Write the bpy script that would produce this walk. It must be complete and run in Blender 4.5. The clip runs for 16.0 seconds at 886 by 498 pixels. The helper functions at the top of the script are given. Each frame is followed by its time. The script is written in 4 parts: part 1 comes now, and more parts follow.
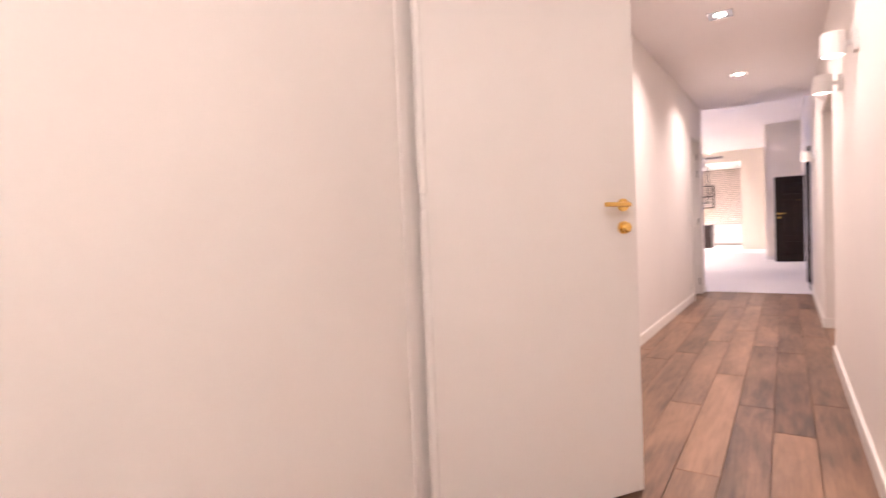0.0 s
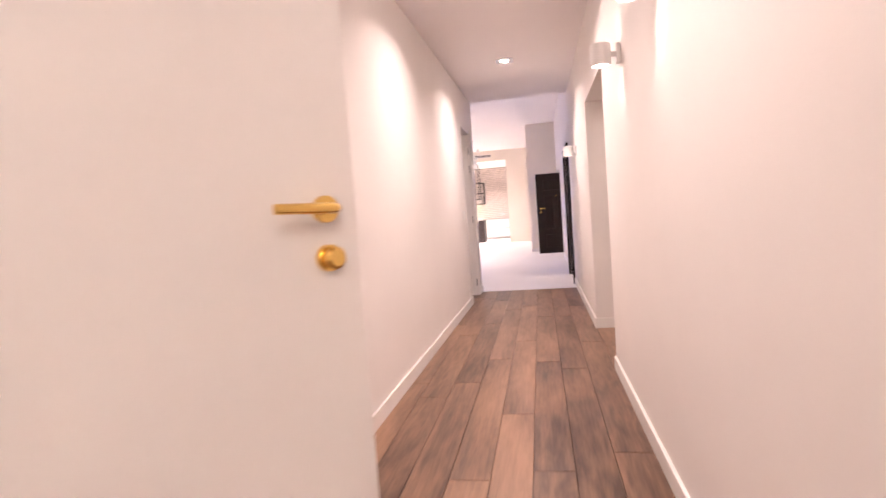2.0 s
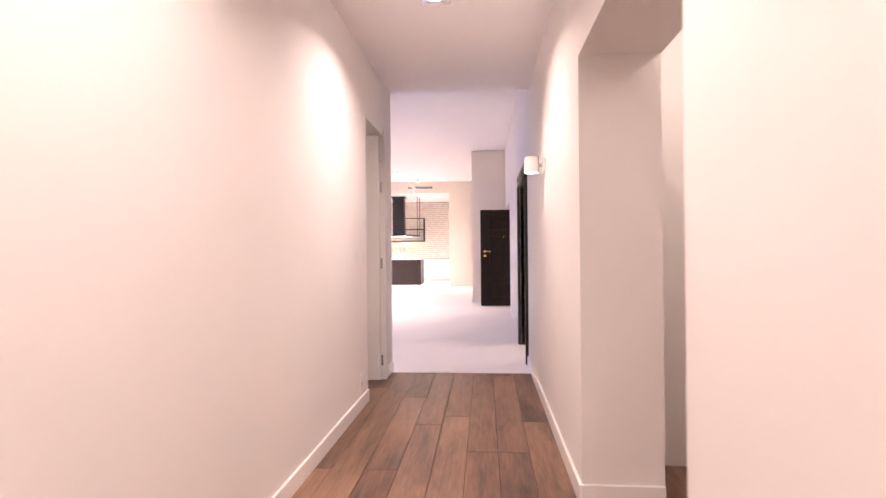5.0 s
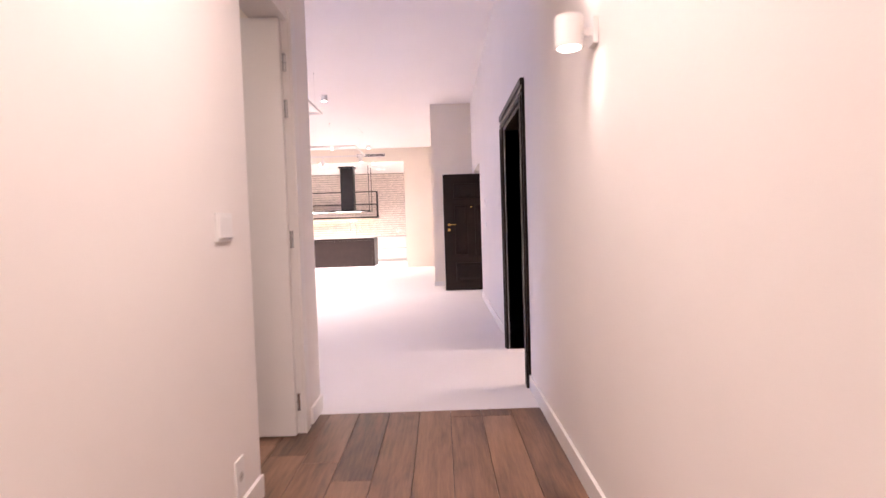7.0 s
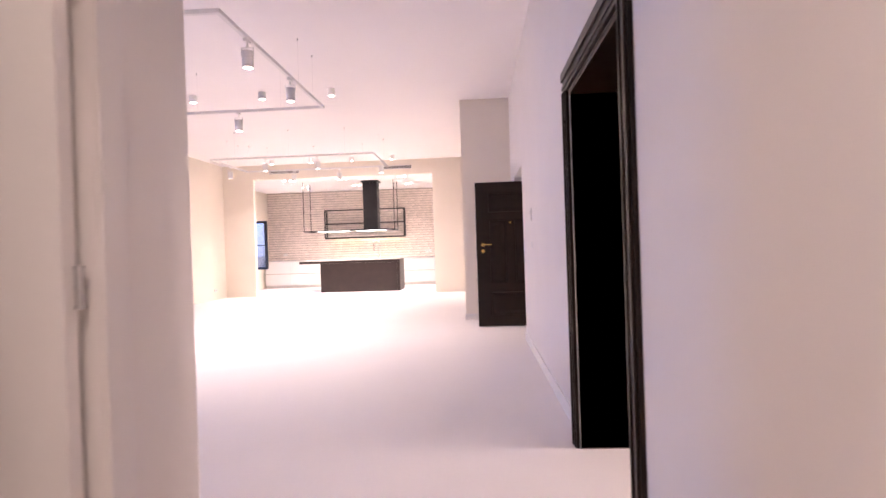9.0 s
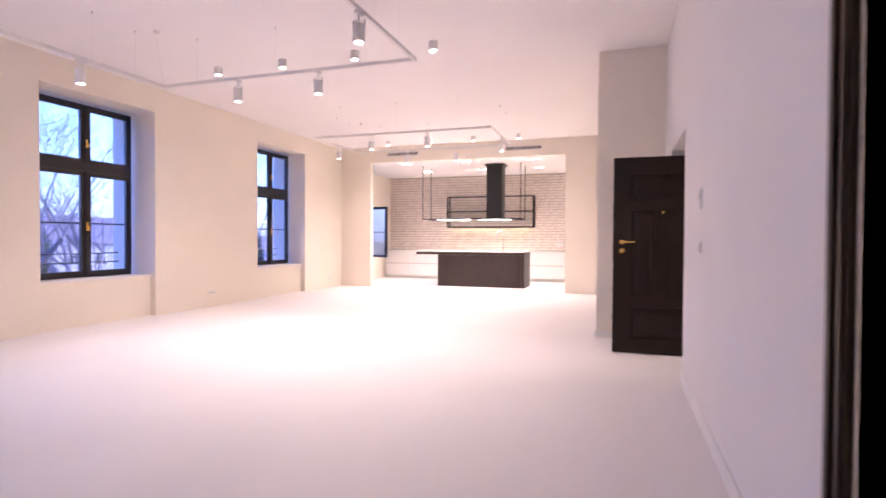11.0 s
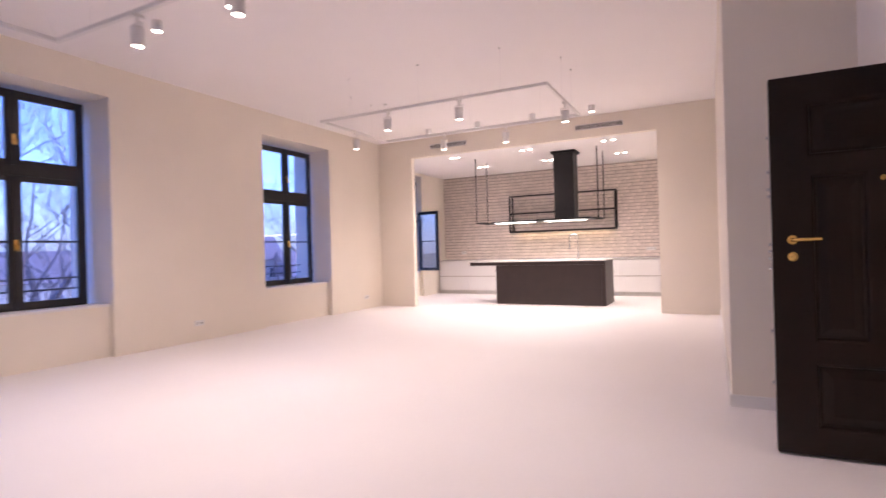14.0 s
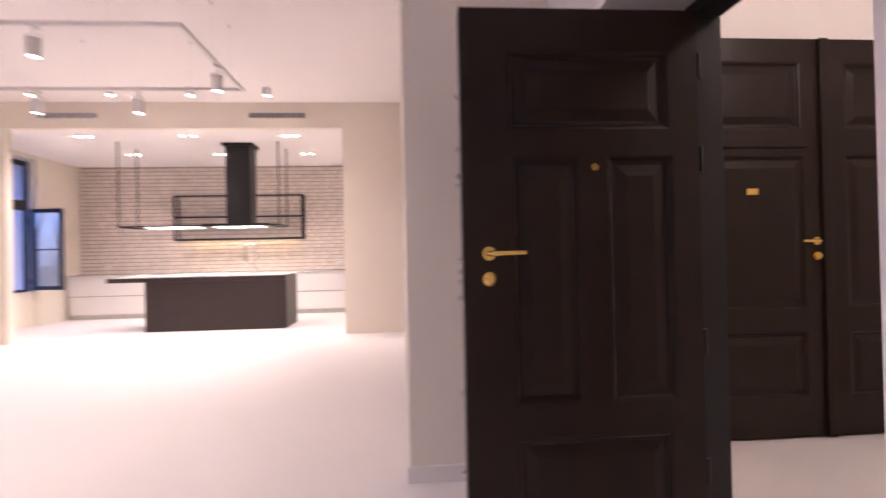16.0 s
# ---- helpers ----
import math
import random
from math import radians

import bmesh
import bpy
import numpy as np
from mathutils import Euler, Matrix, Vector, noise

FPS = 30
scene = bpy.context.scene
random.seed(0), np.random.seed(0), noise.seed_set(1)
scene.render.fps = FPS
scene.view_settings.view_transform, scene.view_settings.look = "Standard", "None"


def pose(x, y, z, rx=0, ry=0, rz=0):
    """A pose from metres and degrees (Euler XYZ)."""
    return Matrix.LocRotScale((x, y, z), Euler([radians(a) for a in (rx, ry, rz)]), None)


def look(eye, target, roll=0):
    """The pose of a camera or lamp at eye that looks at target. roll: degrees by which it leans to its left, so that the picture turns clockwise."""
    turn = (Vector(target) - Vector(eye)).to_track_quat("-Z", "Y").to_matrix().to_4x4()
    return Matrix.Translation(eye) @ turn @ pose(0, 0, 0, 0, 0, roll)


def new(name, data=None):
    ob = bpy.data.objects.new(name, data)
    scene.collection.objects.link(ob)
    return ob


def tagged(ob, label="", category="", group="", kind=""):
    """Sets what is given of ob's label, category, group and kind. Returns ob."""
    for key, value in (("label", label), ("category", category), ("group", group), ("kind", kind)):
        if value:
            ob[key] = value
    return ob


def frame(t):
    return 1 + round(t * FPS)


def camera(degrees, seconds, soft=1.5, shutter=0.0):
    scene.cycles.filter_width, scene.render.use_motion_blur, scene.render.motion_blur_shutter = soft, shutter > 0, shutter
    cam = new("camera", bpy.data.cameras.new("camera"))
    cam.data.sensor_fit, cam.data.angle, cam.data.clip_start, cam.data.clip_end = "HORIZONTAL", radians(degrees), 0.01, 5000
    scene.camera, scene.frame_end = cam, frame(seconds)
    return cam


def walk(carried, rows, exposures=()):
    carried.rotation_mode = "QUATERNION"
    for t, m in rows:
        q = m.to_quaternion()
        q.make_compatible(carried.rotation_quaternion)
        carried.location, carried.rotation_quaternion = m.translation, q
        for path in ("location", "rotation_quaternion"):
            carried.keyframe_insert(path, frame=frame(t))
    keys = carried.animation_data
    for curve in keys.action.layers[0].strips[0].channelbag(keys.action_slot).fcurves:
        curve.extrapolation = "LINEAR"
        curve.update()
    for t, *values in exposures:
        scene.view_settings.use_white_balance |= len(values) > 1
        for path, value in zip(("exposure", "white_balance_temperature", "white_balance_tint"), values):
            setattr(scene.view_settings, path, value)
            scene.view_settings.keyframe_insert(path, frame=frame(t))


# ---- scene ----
cam = camera(79.9, 16.0, shutter=0.6)
PATH = [
    (0, (0.715, -0.097, 1.178), (-0.374, 1.579, 1.105), -2.4),
    (0.5, (0.611, 0.082, 1.166), (-0.228, 1.896, 1.09), -2.6),
    (1, (0.565, 0.398, 1.164), (-0.045, 2.301, 1.071), -3.2),
    (1.5, (0.555, 0.777, 1.19), (0.067, 2.713, 1.075), -4.0),
    (2, (0.55, 1.217, 1.22), (0.182, 3.179, 1.096), -4.2),
    (2.5, (0.591, 1.654, 1.234), (0.328, 3.635, 1.136), -3.5),
    (3, (0.588, 2.067, 1.242), (0.367, 4.054, 1.194), -2.6),
    (3.5, (0.606, 2.468, 1.269), (0.362, 4.453, 1.257), -2.1),
    (4, (0.613, 2.927, 1.295), (0.376, 4.912, 1.313), -1.5),
    (6.5, (0.444, 5.498, 1.191), (0.427, 7.498, 1.131), -1.0),
    (7, (0.423, 5.995, 1.183), (0.428, 7.994, 1.101), -1.8),
    (7.5, (0.422, 6.457, 1.176), (0.444, 8.455, 1.095), -2.2),
    (8, (0.421, 6.936, 1.181), (0.418, 8.935, 1.125), -2.4),
    (10.5, (0.554, 9.197, 1.236), (0.083, 11.141, 1.254), 0.2),
    (11, (0.541, 9.615, 1.24), (-0.09, 11.513, 1.205), 0.3),
    (11.5, (0.568, 10.021, 1.244), (-0.22, 11.857, 1.164), -0.1),
    (12, (0.555, 10.463, 1.257), (-0.374, 12.231, 1.146), -0.5),
    (12.5, (0.427, 10.898, 1.241), (-0.591, 12.617, 1.132), -0.8),
    (13, (0.316, 11.344, 1.242), (-0.738, 13.042, 1.165), -0.9),
    (13.5, (0.226, 11.774, 1.241), (-0.802, 13.489, 1.201), -1.3),
    (14, (0.17, 12.187, 1.224), (-0.737, 13.969, 1.227), -1.6),
    (14.5, (0.116, 12.615, 1.237), (-0.618, 14.475, 1.267), -1.3),
    (15, (0.128, 13.051, 1.242), (-0.355, 14.992, 1.286), -1.0),
    (15.5, (0.174, 13.35, 1.219), (-0.012, 15.341, 1.257), -1.6),
    (16, (0.252, 13.802, 1.229), (0.407, 15.795, 1.246), -1.2),
]
walk(cam, [(t, look(eye, target, roll)) for t, eye, target, roll in PATH], exposures=[(0.0, 3.22), (2.0, 3.24), (4.0, 3.25), (7.0, 3.25), (8.0, 3.15), (10.5, 2.92), (12.0, 2.55), (13.5, 2.28), (15.0, 2.32), (16.0, 2.46)])

# ---- light levels ----
WARM = (1.0, 0.805, 0.765)
SKY = 0.125
SCONCE_W, PASSAGE_W, SPOT_W, TRACK_W, KITCHEN_W = 0.22, 3.0, 25.0, 6.0, 25.0
DAY_W, CLOSET_W = 8.0, 16.0
PANEL_W, SHELF_W, LANDING_W, VEST_W, SIDE_W = 4.0, 0.35, 11.0, 9.0, 0.6


# ---- world, sun and large lights ----
world = bpy.data.worlds.new("sky")
scene.world = world
world.use_nodes = True
wn = world.node_tree.nodes
sky = wn.new("ShaderNodeTexSky")
sky.sky_type = "NISHITA"
sky.sun_disc = False
sky.sun_elevation = radians(32)
sky.sun_rotation = radians(60)
sky.dust_density = 1.5
sky.air_density = 1.3
sky.ozone_density = 2.0
wn["Background"].inputs[1].default_value = SKY
tint = wn.new("ShaderNodeVectorMath")
tint.operation = "MULTIPLY"
tint.inputs[1].default_value = (0.40, 0.53, 1.4)
world.node_tree.links.new(sky.outputs[0], tint.inputs[0])
world.node_tree.links.new(tint.outputs[0], wn["Background"].inputs[0])
sun_data = bpy.data.lights.new("sun", "SUN")
sun_data.energy, sun_data.angle, sun_data.color = 0.5, radians(30), (1.0, 0.95, 0.88)
sun = new("sun", sun_data)
sun.rotation_euler = (radians(58), 0, radians(120))


def lamp(name, at, power, size=0.05, angle=100, blend=0.6, colour=WARM):
    """A downward spot inside a fixture."""
    d = LAMPS.get((name, power))
    if d is None:
        d = bpy.data.lights.new(name, "SPOT")
        d.energy, d.shadow_soft_size, d.spot_size, d.spot_blend, d.color = power, size, radians(angle), blend, colour
        LAMPS[(name, power)] = d
    ob = new(name, d)
    ob.location = at
    return ob


LAMPS = {}


# ---- materials ----
def material(name, colour, rough=0.5, metal=0.0, scale=4.0, vary=0.06, bump=0.05, fine=60.0, spec=0.5, rvary=0.08):
    m = bpy.data.materials.new(name)
    m.use_nodes = True
    n, l = m.node_tree.nodes, m.node_tree.links
    b = n["Principled BSDF"]
    b.inputs["Roughness"].default_value, b.inputs["Metallic"].default_value = rough, metal
    b.inputs["Specular IOR Level"].default_value = spec
    tc = n.new("ShaderNodeTexCoord")
    big, small = n.new("ShaderNodeTexNoise"), n.new("ShaderNodeTexNoise")
    big.inputs["Scale"].default_value, small.inputs["Scale"].default_value = scale, fine
    big.inputs["Detail"].default_value, small.inputs["Detail"].default_value = 4, 3
    for x in (big, small):
        l.new(tc.outputs["Object"], x.inputs["Vector"])
    add = n.new("ShaderNodeMath")
    add.operation = "MULTIPLY_ADD"
    l.new(small.outputs["Fac"], add.inputs[0])
    add.inputs[1].default_value = 0.35
    l.new(big.outputs["Fac"], add.inputs[2])
    ramp = n.new("ShaderNodeValToRGB")
    lo, hi = ramp.color_ramp.elements
    lo.position, hi.position = 0.4, 0.95
    lo.color = (*[c * (1 - vary) for c in colour], 1)
    hi.color = (*[min(1, c * (1 + vary)) for c in colour], 1)
    l.new(add.outputs[0], ramp.inputs[0])
    l.new(ramp.outputs[0], b.inputs["Base Color"])
    if rvary:
        r = n.new("ShaderNodeMapRange")
        r.inputs["To Min"].default_value, r.inputs["To Max"].default_value = max(0.02, rough - rvary), rough + rvary
        l.new(big.outputs["Fac"], r.inputs["Value"])
        l.new(r.outputs[0], b.inputs["Roughness"])
    if bump:
        bp = n.new("ShaderNodeBump")
        bp.inputs["Strength"].default_value, bp.inputs["Distance"].default_value = bump, 0.01
        l.new(small.outputs["Fac"], bp.inputs["Height"])
        l.new(bp.outputs[0], b.inputs["Normal"])
    return m


def glow(name, colour, strength):
    m = bpy.data.materials.new(name)
    m.use_nodes = True
    b = m.node_tree.nodes["Principled BSDF"]
    b.inputs["Base Color"].default_value = (*colour, 1)
    b.inputs["Emission Color"].default_value = (*colour, 1)
    b.inputs["Emission Strength"].default_value = strength
    return m


def wood(name, dark, light, rough=0.36):
    m = bpy.data.materials.new(name)
    m.use_nodes = True
    n, l = m.node_tree.nodes, m.node_tree.links
    b = n["Principled BSDF"]
    tc, info = n.new("ShaderNodeTexCoord"), n.new("ShaderNodeObjectInfo")
    shift = n.new("ShaderNodeVectorMath")
    shift.operation = "MULTIPLY_ADD"
    comb = n.new("ShaderNodeCombineXYZ")
    for i in range(3):
        l.new(info.outputs["Random"], comb.inputs[i])
    l.new(comb.outputs[0], shift.inputs[0])
    shift.inputs[1].default_value = (37, 53, 11)
    l.new(tc.outputs["Object"], shift.inputs[2])
    stretch = n.new("ShaderNodeMapping")
    stretch.inputs["Scale"].default_value = (1, 0.07, 1)
    l.new(shift.outputs[0], stretch.inputs[0])
    grain, patch, knots = n.new("ShaderNodeTexNoise"), n.new("ShaderNodeTexNoise"), n.new("ShaderNodeTexNoise")
    grain.inputs["Scale"].default_value, grain.inputs["Detail"].default_value, grain.inputs["Roughness"].default_value = 55, 8, 0.65
    patch.inputs["Scale"].default_value, patch.inputs["Detail"].default_value, patch.inputs["Distortion"].default_value = 2.4, 3, 1.0
    knots.inputs["Scale"].default_value, knots.inputs["Detail"].default_value, knots.inputs["Distortion"].default_value = 9, 5, 1.6
    l.new(stretch.outputs[0], grain.inputs["Vector"])
    mid = n.new("ShaderNodeMapping")
    mid.inputs["Scale"].default_value = (1, 0.22, 1)
    l.new(shift.outputs[0], mid.inputs[0])
    l.new(mid.outputs[0], knots.inputs["Vector"])
    l.new(mid.outputs[0], patch.inputs["Vector"])
    a = n.new("ShaderNodeMath")
    a.operation = "MULTIPLY_ADD"
    l.new(grain.outputs["Fac"], a.inputs[0])
    a.inputs[1].default_value = 0.6
    l.new(patch.outputs["Fac"], a.inputs[2])
    c = n.new("ShaderNodeMath")
    c.operation = "MULTIPLY_ADD"
    l.new(info.outputs["Random"], c.inputs[0])
    c.inputs[1].default_value = 0.13
    l.new(a.outputs[0], c.inputs[2])
    d = n.new("ShaderNodeMath")
    d.operation = "MULTIPLY_ADD"
    l.new(knots.outputs["Fac"], d.inputs[0])
    d.inputs[1].default_value = 0.45
    l.new(c.outputs[0], d.inputs[2])
    ramp = n.new("ShaderNodeValToRGB")
    lo, hi = ramp.color_ramp.elements
    lo.position, hi.position = 0.4, 0.7
    lo.color, hi.color = (*dark, 1), (*light, 1)
    half = n.new("ShaderNodeMath")
    half.operation = "MULTIPLY"
    half.inputs[1].default_value = 0.5
    l.new(d.outputs[0], half.inputs[0])
    l.new(half.outputs[0], ramp.inputs[0])
    l.new(ramp.outputs[0], b.inputs["Base Color"])
    b.inputs["Roughness"].default_value = rough
    b.inputs["Specular IOR Level"].default_value = 0.4
    bp = n.new("ShaderNodeBump")
    bp.inputs["Strength"].default_value, bp.inputs["Distance"].default_value = 0.12, 0.01
    l.new(grain.outputs["Fac"], bp.inputs["Height"])
    l.new(bp.outputs[0], b.inputs["Normal"])
    return m


def glass(name, colour=(0.93, 0.96, 1.0), ior=1.45):
    m = bpy.data.materials.new(name)
    m.use_nodes = True
    b = m.node_tree.nodes["Principled BSDF"]
    b.inputs["Transmission Weight"].default_value = 1.0
    b.inputs["Roughness"].default_value = 0.0
    b.inputs["IOR"].default_value = ior
    b.inputs["Base Color"].default_value = (*colour, 1)
    return m


PAINT = material("cream_wall_paint", (0.81, 0.765, 0.735), 0.75, scale=1.5, vary=0.025, bump=0.06, fine=180, spec=0.3)
PAINT_LIVING = material("beige_wall_paint", (0.84, 0.768, 0.67), 0.75, scale=1.2, vary=0.03, bump=0.06, fine=180, spec=0.3)
CEIL = material("white_ceiling_paint", (0.90, 0.855, 0.845), 0.85, scale=1.0, vary=0.015, bump=0.03, fine=160, spec=0.2)
CEMENT = material("white_poured_floor", (0.80, 0.762, 0.76), 0.55, scale=0.7, vary=0.035, bump=0.015, fine=40, spec=0.45, rvary=0.07)
LACQUER = material("white_door_lacquer", (0.80, 0.76, 0.735), 0.42, scale=2, vary=0.015, bump=0.012, fine=90)
BASE = material("white_baseboard_paint", (0.82, 0.79, 0.76), 0.4, scale=3, vary=0.03, bump=0.02, fine=90)
DARKWOOD = material("dark_brown_painted_wood", (0.0155, 0.0076, 0.0046), 0.35, scale=6, vary=0.25, bump=0.05, fine=120, spec=0.26)
BLACKPAINT = material("black_window_paint", (0.010, 0.011, 0.014), 0.36, scale=6, vary=0.2, bump=0.03, fine=120)
BLACKSTEEL = material("black_steel", (0.014, 0.013, 0.014), 0.4, 0.3, scale=8, vary=0.2, bump=0.02, fine=150)
ISLANDWOOD = material("dark_stained_oak_veneer", (0.028, 0.0165, 0.014), 0.42, scale=5, vary=0.25, bump=0.05, fine=90)
WORKTOP = material("pale_stone_worktop", (0.62, 0.59, 0.57), 0.25, scale=7, vary=0.08, bump=0.01, fine=200)
CABINET = material("white_matt_cabinet_front", (0.74, 0.70, 0.68), 0.45, scale=3, vary=0.02, bump=0.008, fine=100)
BRICK = material("whitewashed_brick", (0.76, 0.66, 0.60), 0.8, scale=7, vary=0.16, bump=0.4, fine=45, spec=0.25)
MORTAR = material("grey_mortar", (0.42, 0.355, 0.315), 0.9, scale=8, vary=0.15, bump=0.4, fine=60, spec=0.2)
BRASS = material("polished_brass", (0.83, 0.55, 0.17), 0.2, 1.0, scale=12, vary=0.08, bump=0.01, fine=90)
CHROME = material("brushed_steel", (0.62, 0.62, 0.63), 0.22, 1.0, scale=12, vary=0.06, bump=0.01, fine=120)
PLASTIC = material("white_plastic", (0.80, 0.78, 0.76), 0.35, scale=10, vary=0.02, bump=0.01, fine=100)
WHITEMETAL = material("white_powder_coated_metal", (0.78, 0.75, 0.73), 0.4, scale=10, vary=0.02, bump=0.01, fine=140)
ALU = material("aluminium_grille", (0.55, 0.52, 0.49), 0.45, 0.2, scale=10, vary=0.1, bump=0.02, fine=100)
SLOT = material("dark_recess", (0.03, 0.027, 0.025), 0.8, scale=5, vary=0.1, bump=0)
OAK = wood("smoked_oak_plank", (0.058, 0.031, 0.021), (0.35, 0.2, 0.128))
GLASS = glass("window_glass")
# Swung casement glass: the reflected sky is put into its blue tint.
SKY_GLASS = glass("sky_tinted_glass", (0.45, 0.55, 0.75), 2.3)
BULB = glow("lamp_glow", (1.0, 0.86, 0.78), 8)
BULB_SOFT = glow("sconce_glow", (1.0, 0.86, 0.78), 2.2)
PANEL_GLOW = glow("light_panel_glow", (1.0, 0.95, 0.93), 1.6)
LED = glow("led_strip_glow", (1.0, 0.74, 0.48), 3)
BARK = material("grey_bark", (0.15, 0.14, 0.17), 0.9, scale=3, vary=0.3, bump=0.5, fine=30)
NEEDLE = material("dark_spruce_needles", (0.03, 0.05, 0.045), 0.8, scale=3, vary=0.35, bump=0.3, fine=30)
LAWN = material("winter_grass", (0.075, 0.075, 0.05), 0.95, scale=0.4, vary=0.35, bump=0.5, fine=8)
RENDER_A = material("ochre_house_render", (0.52, 0.47, 0.44), 0.9, scale=0.8, vary=0.12, bump=0.2, fine=20)
ROOFTILE = material("red_roof_tile", (0.21, 0.17, 0.185), 0.85, scale=2, vary=0.25, bump=0.5, fine=18)
HOUSEGLASS = material("dark_house_window", (0.05, 0.06, 0.08), 0.15, scale=2, vary=0.2, bump=0)


# ---- mesh helpers ----
def finish(bm, material_, name, smooth=False):
    bmesh.ops.recalc_face_normals(bm, faces=bm.faces)
    me = bpy.data.meshes.new(name)
    bm.to_mesh(me)
    bm.free()
    me.materials.append(material_)
    if smooth:
        for p in me.polygons:
            p.use_smooth = True
        me.set_sharp_from_angle(angle=radians(40))
    return me


def part(name, bm, material_, parent=None, label="", smooth=False):
    ob = new(name, finish(bm, material_, name, smooth))
    if parent is not None:
        ob.parent = parent
    if label:
        ob["label"] = label
    return ob


def thing(name, at, label, category, group="", rz=0.0):
    ob = new(name)
    ob.empty_display_size = 0.1
    ob.matrix_basis = pose(*at, 0, 0, rz)
    return tagged(ob, label, category, group)


def box(bm, x0, y0, z0, x1, y1, z1, bevel=0.0):
    vs = [bm.verts.new((x, y, z)) for x in (x0, x1) for y in (y0, y1) for z in (z0, z1)]
    fs = [bm.faces.new([vs[i] for i in q]) for q in ((0, 1, 3, 2), (4, 6, 7, 5), (0, 4, 5, 1), (2, 3, 7, 6), (0, 2, 6, 4), (1, 5, 7, 3))]
    if bevel:
        es = {e for f in fs for e in f.edges}
        bmesh.ops.bevel(bm, geom=list(es), offset=bevel, segments=2, affect="EDGES", profile=0.7)
    return bm


def boxes(*rows, bevel=0.0):
    bm = bmesh.new()
    for r in rows:
        box(bm, *r, bevel=bevel)
    return bm


def tube(bm, pts, radii, sides=12, caps=True):
    """A round tube through points; radii one number or one a point."""
    pts = [Vector(p) for p in pts]
    if not isinstance(radii, (list, tuple)):
        radii = [radii] * len(pts)
    rings = []
    for i, p in enumerate(pts):
        d = (pts[min(i + 1, len(pts) - 1)] - pts[max(i - 1, 0)]).normalized()
        a = d.orthogonal().normalized() if i == 0 else (prev - d * prev.dot(d)).normalized()
        prev = a
        b = d.cross(a)
        rings.append([bm.verts.new(p + radii[i] * (math.cos(2 * math.pi * k / sides) * a + math.sin(2 * math.pi * k / sides) * b)) for k in range(sides)])
    for r, s in zip(rings, rings[1:]):
        for k in range(sides):
            bm.faces.new((r[k], r[(k + 1) % sides], s[(k + 1) % sides], s[k]))
    if caps:
        bm.faces.new(rings[0][::-1])
        bm.faces.new(rings[-1])
    return bm


def lathe(bm, profile, sides=28, centre=(0, 0, 0)):
    """A body turned round z from (radius, height) pairs."""
    rings = [[bm.verts.new((centre[0] + r * math.cos(2 * math.pi * k / sides), centre[1] + r * math.sin(2 * math.pi * k / sides), centre[2] + z)) for k in range(sides)] for r, z in profile]
    for r, s in zip(rings, rings[1:]):
        for k in range(sides):
            bm.faces.new((r[k], r[(k + 1) % sides], s[(k + 1) % sides], s[k]))
    return bm


def disc(bm, r, z, centre=(0, 0), sides=28):
    bm.faces.new([bm.verts.new((centre[0] + r * math.cos(2 * math.pi * k / sides), centre[1] + r * math.sin(2 * math.pi * k / sides), z)) for k in range(sides)])
    return bm


def setting(name, bm, material_, label, category):
    return tagged(part(name, bm, material_), label, category, kind="structure")


# ---- structure: plan numbers ----
XL, XR = -0.453, 1.04            # passage walls
XW, XK = -6.5, -6.74           # window wall in the big room and in the kitchen
XE, XP = 1.08, 0.275            # entrance wall, set-forward wall behind the entrance
YV, YT, YS, YE = 1.95, 9.37, 9.46, 16.66  # vestibule wall, floor change, end of passage, set-forward wall
YB, YK = 22.2, 25.95           # wall with the wide opening, kitchen's brick wall
HC, HL, HK = 2.92, 3.64, 3.27  # ceilings
TOP = 3.9

# floors
setting("floor_living", boxes((-7.2, YT, -0.2, 1.6, 26.3, 0.0)), CEMENT, "smooth pale poured floor with a soft sheen", "floor")
setting("floor_landing", boxes((1.6, 12.6, -0.2, 4.9, 17.3, 0.0)), CEMENT, "pale landing floor beyond the entrance", "floor")
floor_wood = setting("floor_passage", boxes((-2.4, -2.0, -0.2, 2.7, YT, -0.016)), SLOT, "dark smoked oak plank floor of the passage", "floor")

SLANT = 0.0125


def slant(ob):
    """The left passage wall runs a little off square."""
    for v in ob.data.vertices:
        if v.co.y > 1.46:
            v.co.x += (v.co.y - 6) * SLANT
    return ob


def left_x(y):
    return XL + (y - 6) * SLANT


# walls
setting("wall_passage_right", boxes(
    (XR, YV, 0, XR + 0.4, 5.22, TOP), (XR, 5.22, 2.22, XR + 0.4, 6.6, TOP), (XR, 6.6, 0, XR + 0.4, 9.9, TOP),
    (XR, 9.9, 2.1, XR + 0.4, 11.0, TOP), (XR, 11.0, 0, XR + 0.4, 11.1, TOP)), PAINT, "cream painted passage wall with openings", "wall")
slant(setting("wall_passage_left", boxes(
    (XL - 0.4, -2.0, 0, -0.42, 1.44, TOP), (XL - 0.22, 1.47, 2.42, XL, 2.66, TOP), (XL - 0.22, 2.66, 0, XL, 8.34, TOP),
    (XL - 0.22, 8.34, 2.42, XL, 9.12, TOP), (XL - 0.22, 9.12, 0, XL, YS, TOP)), PAINT, "cream painted passage wall with two doorways", "wall"))
setting("wall_vestibule", boxes((XR + 0.4, YV, 0, 2.6, 2.35, TOP), (XL - 0.22, -2.2, 0, 2.6, -2.0, TOP), (2.4, -2.0, 0, 2.6, YV, TOP)), PAINT, "cream painted vestibule wall", "wall")
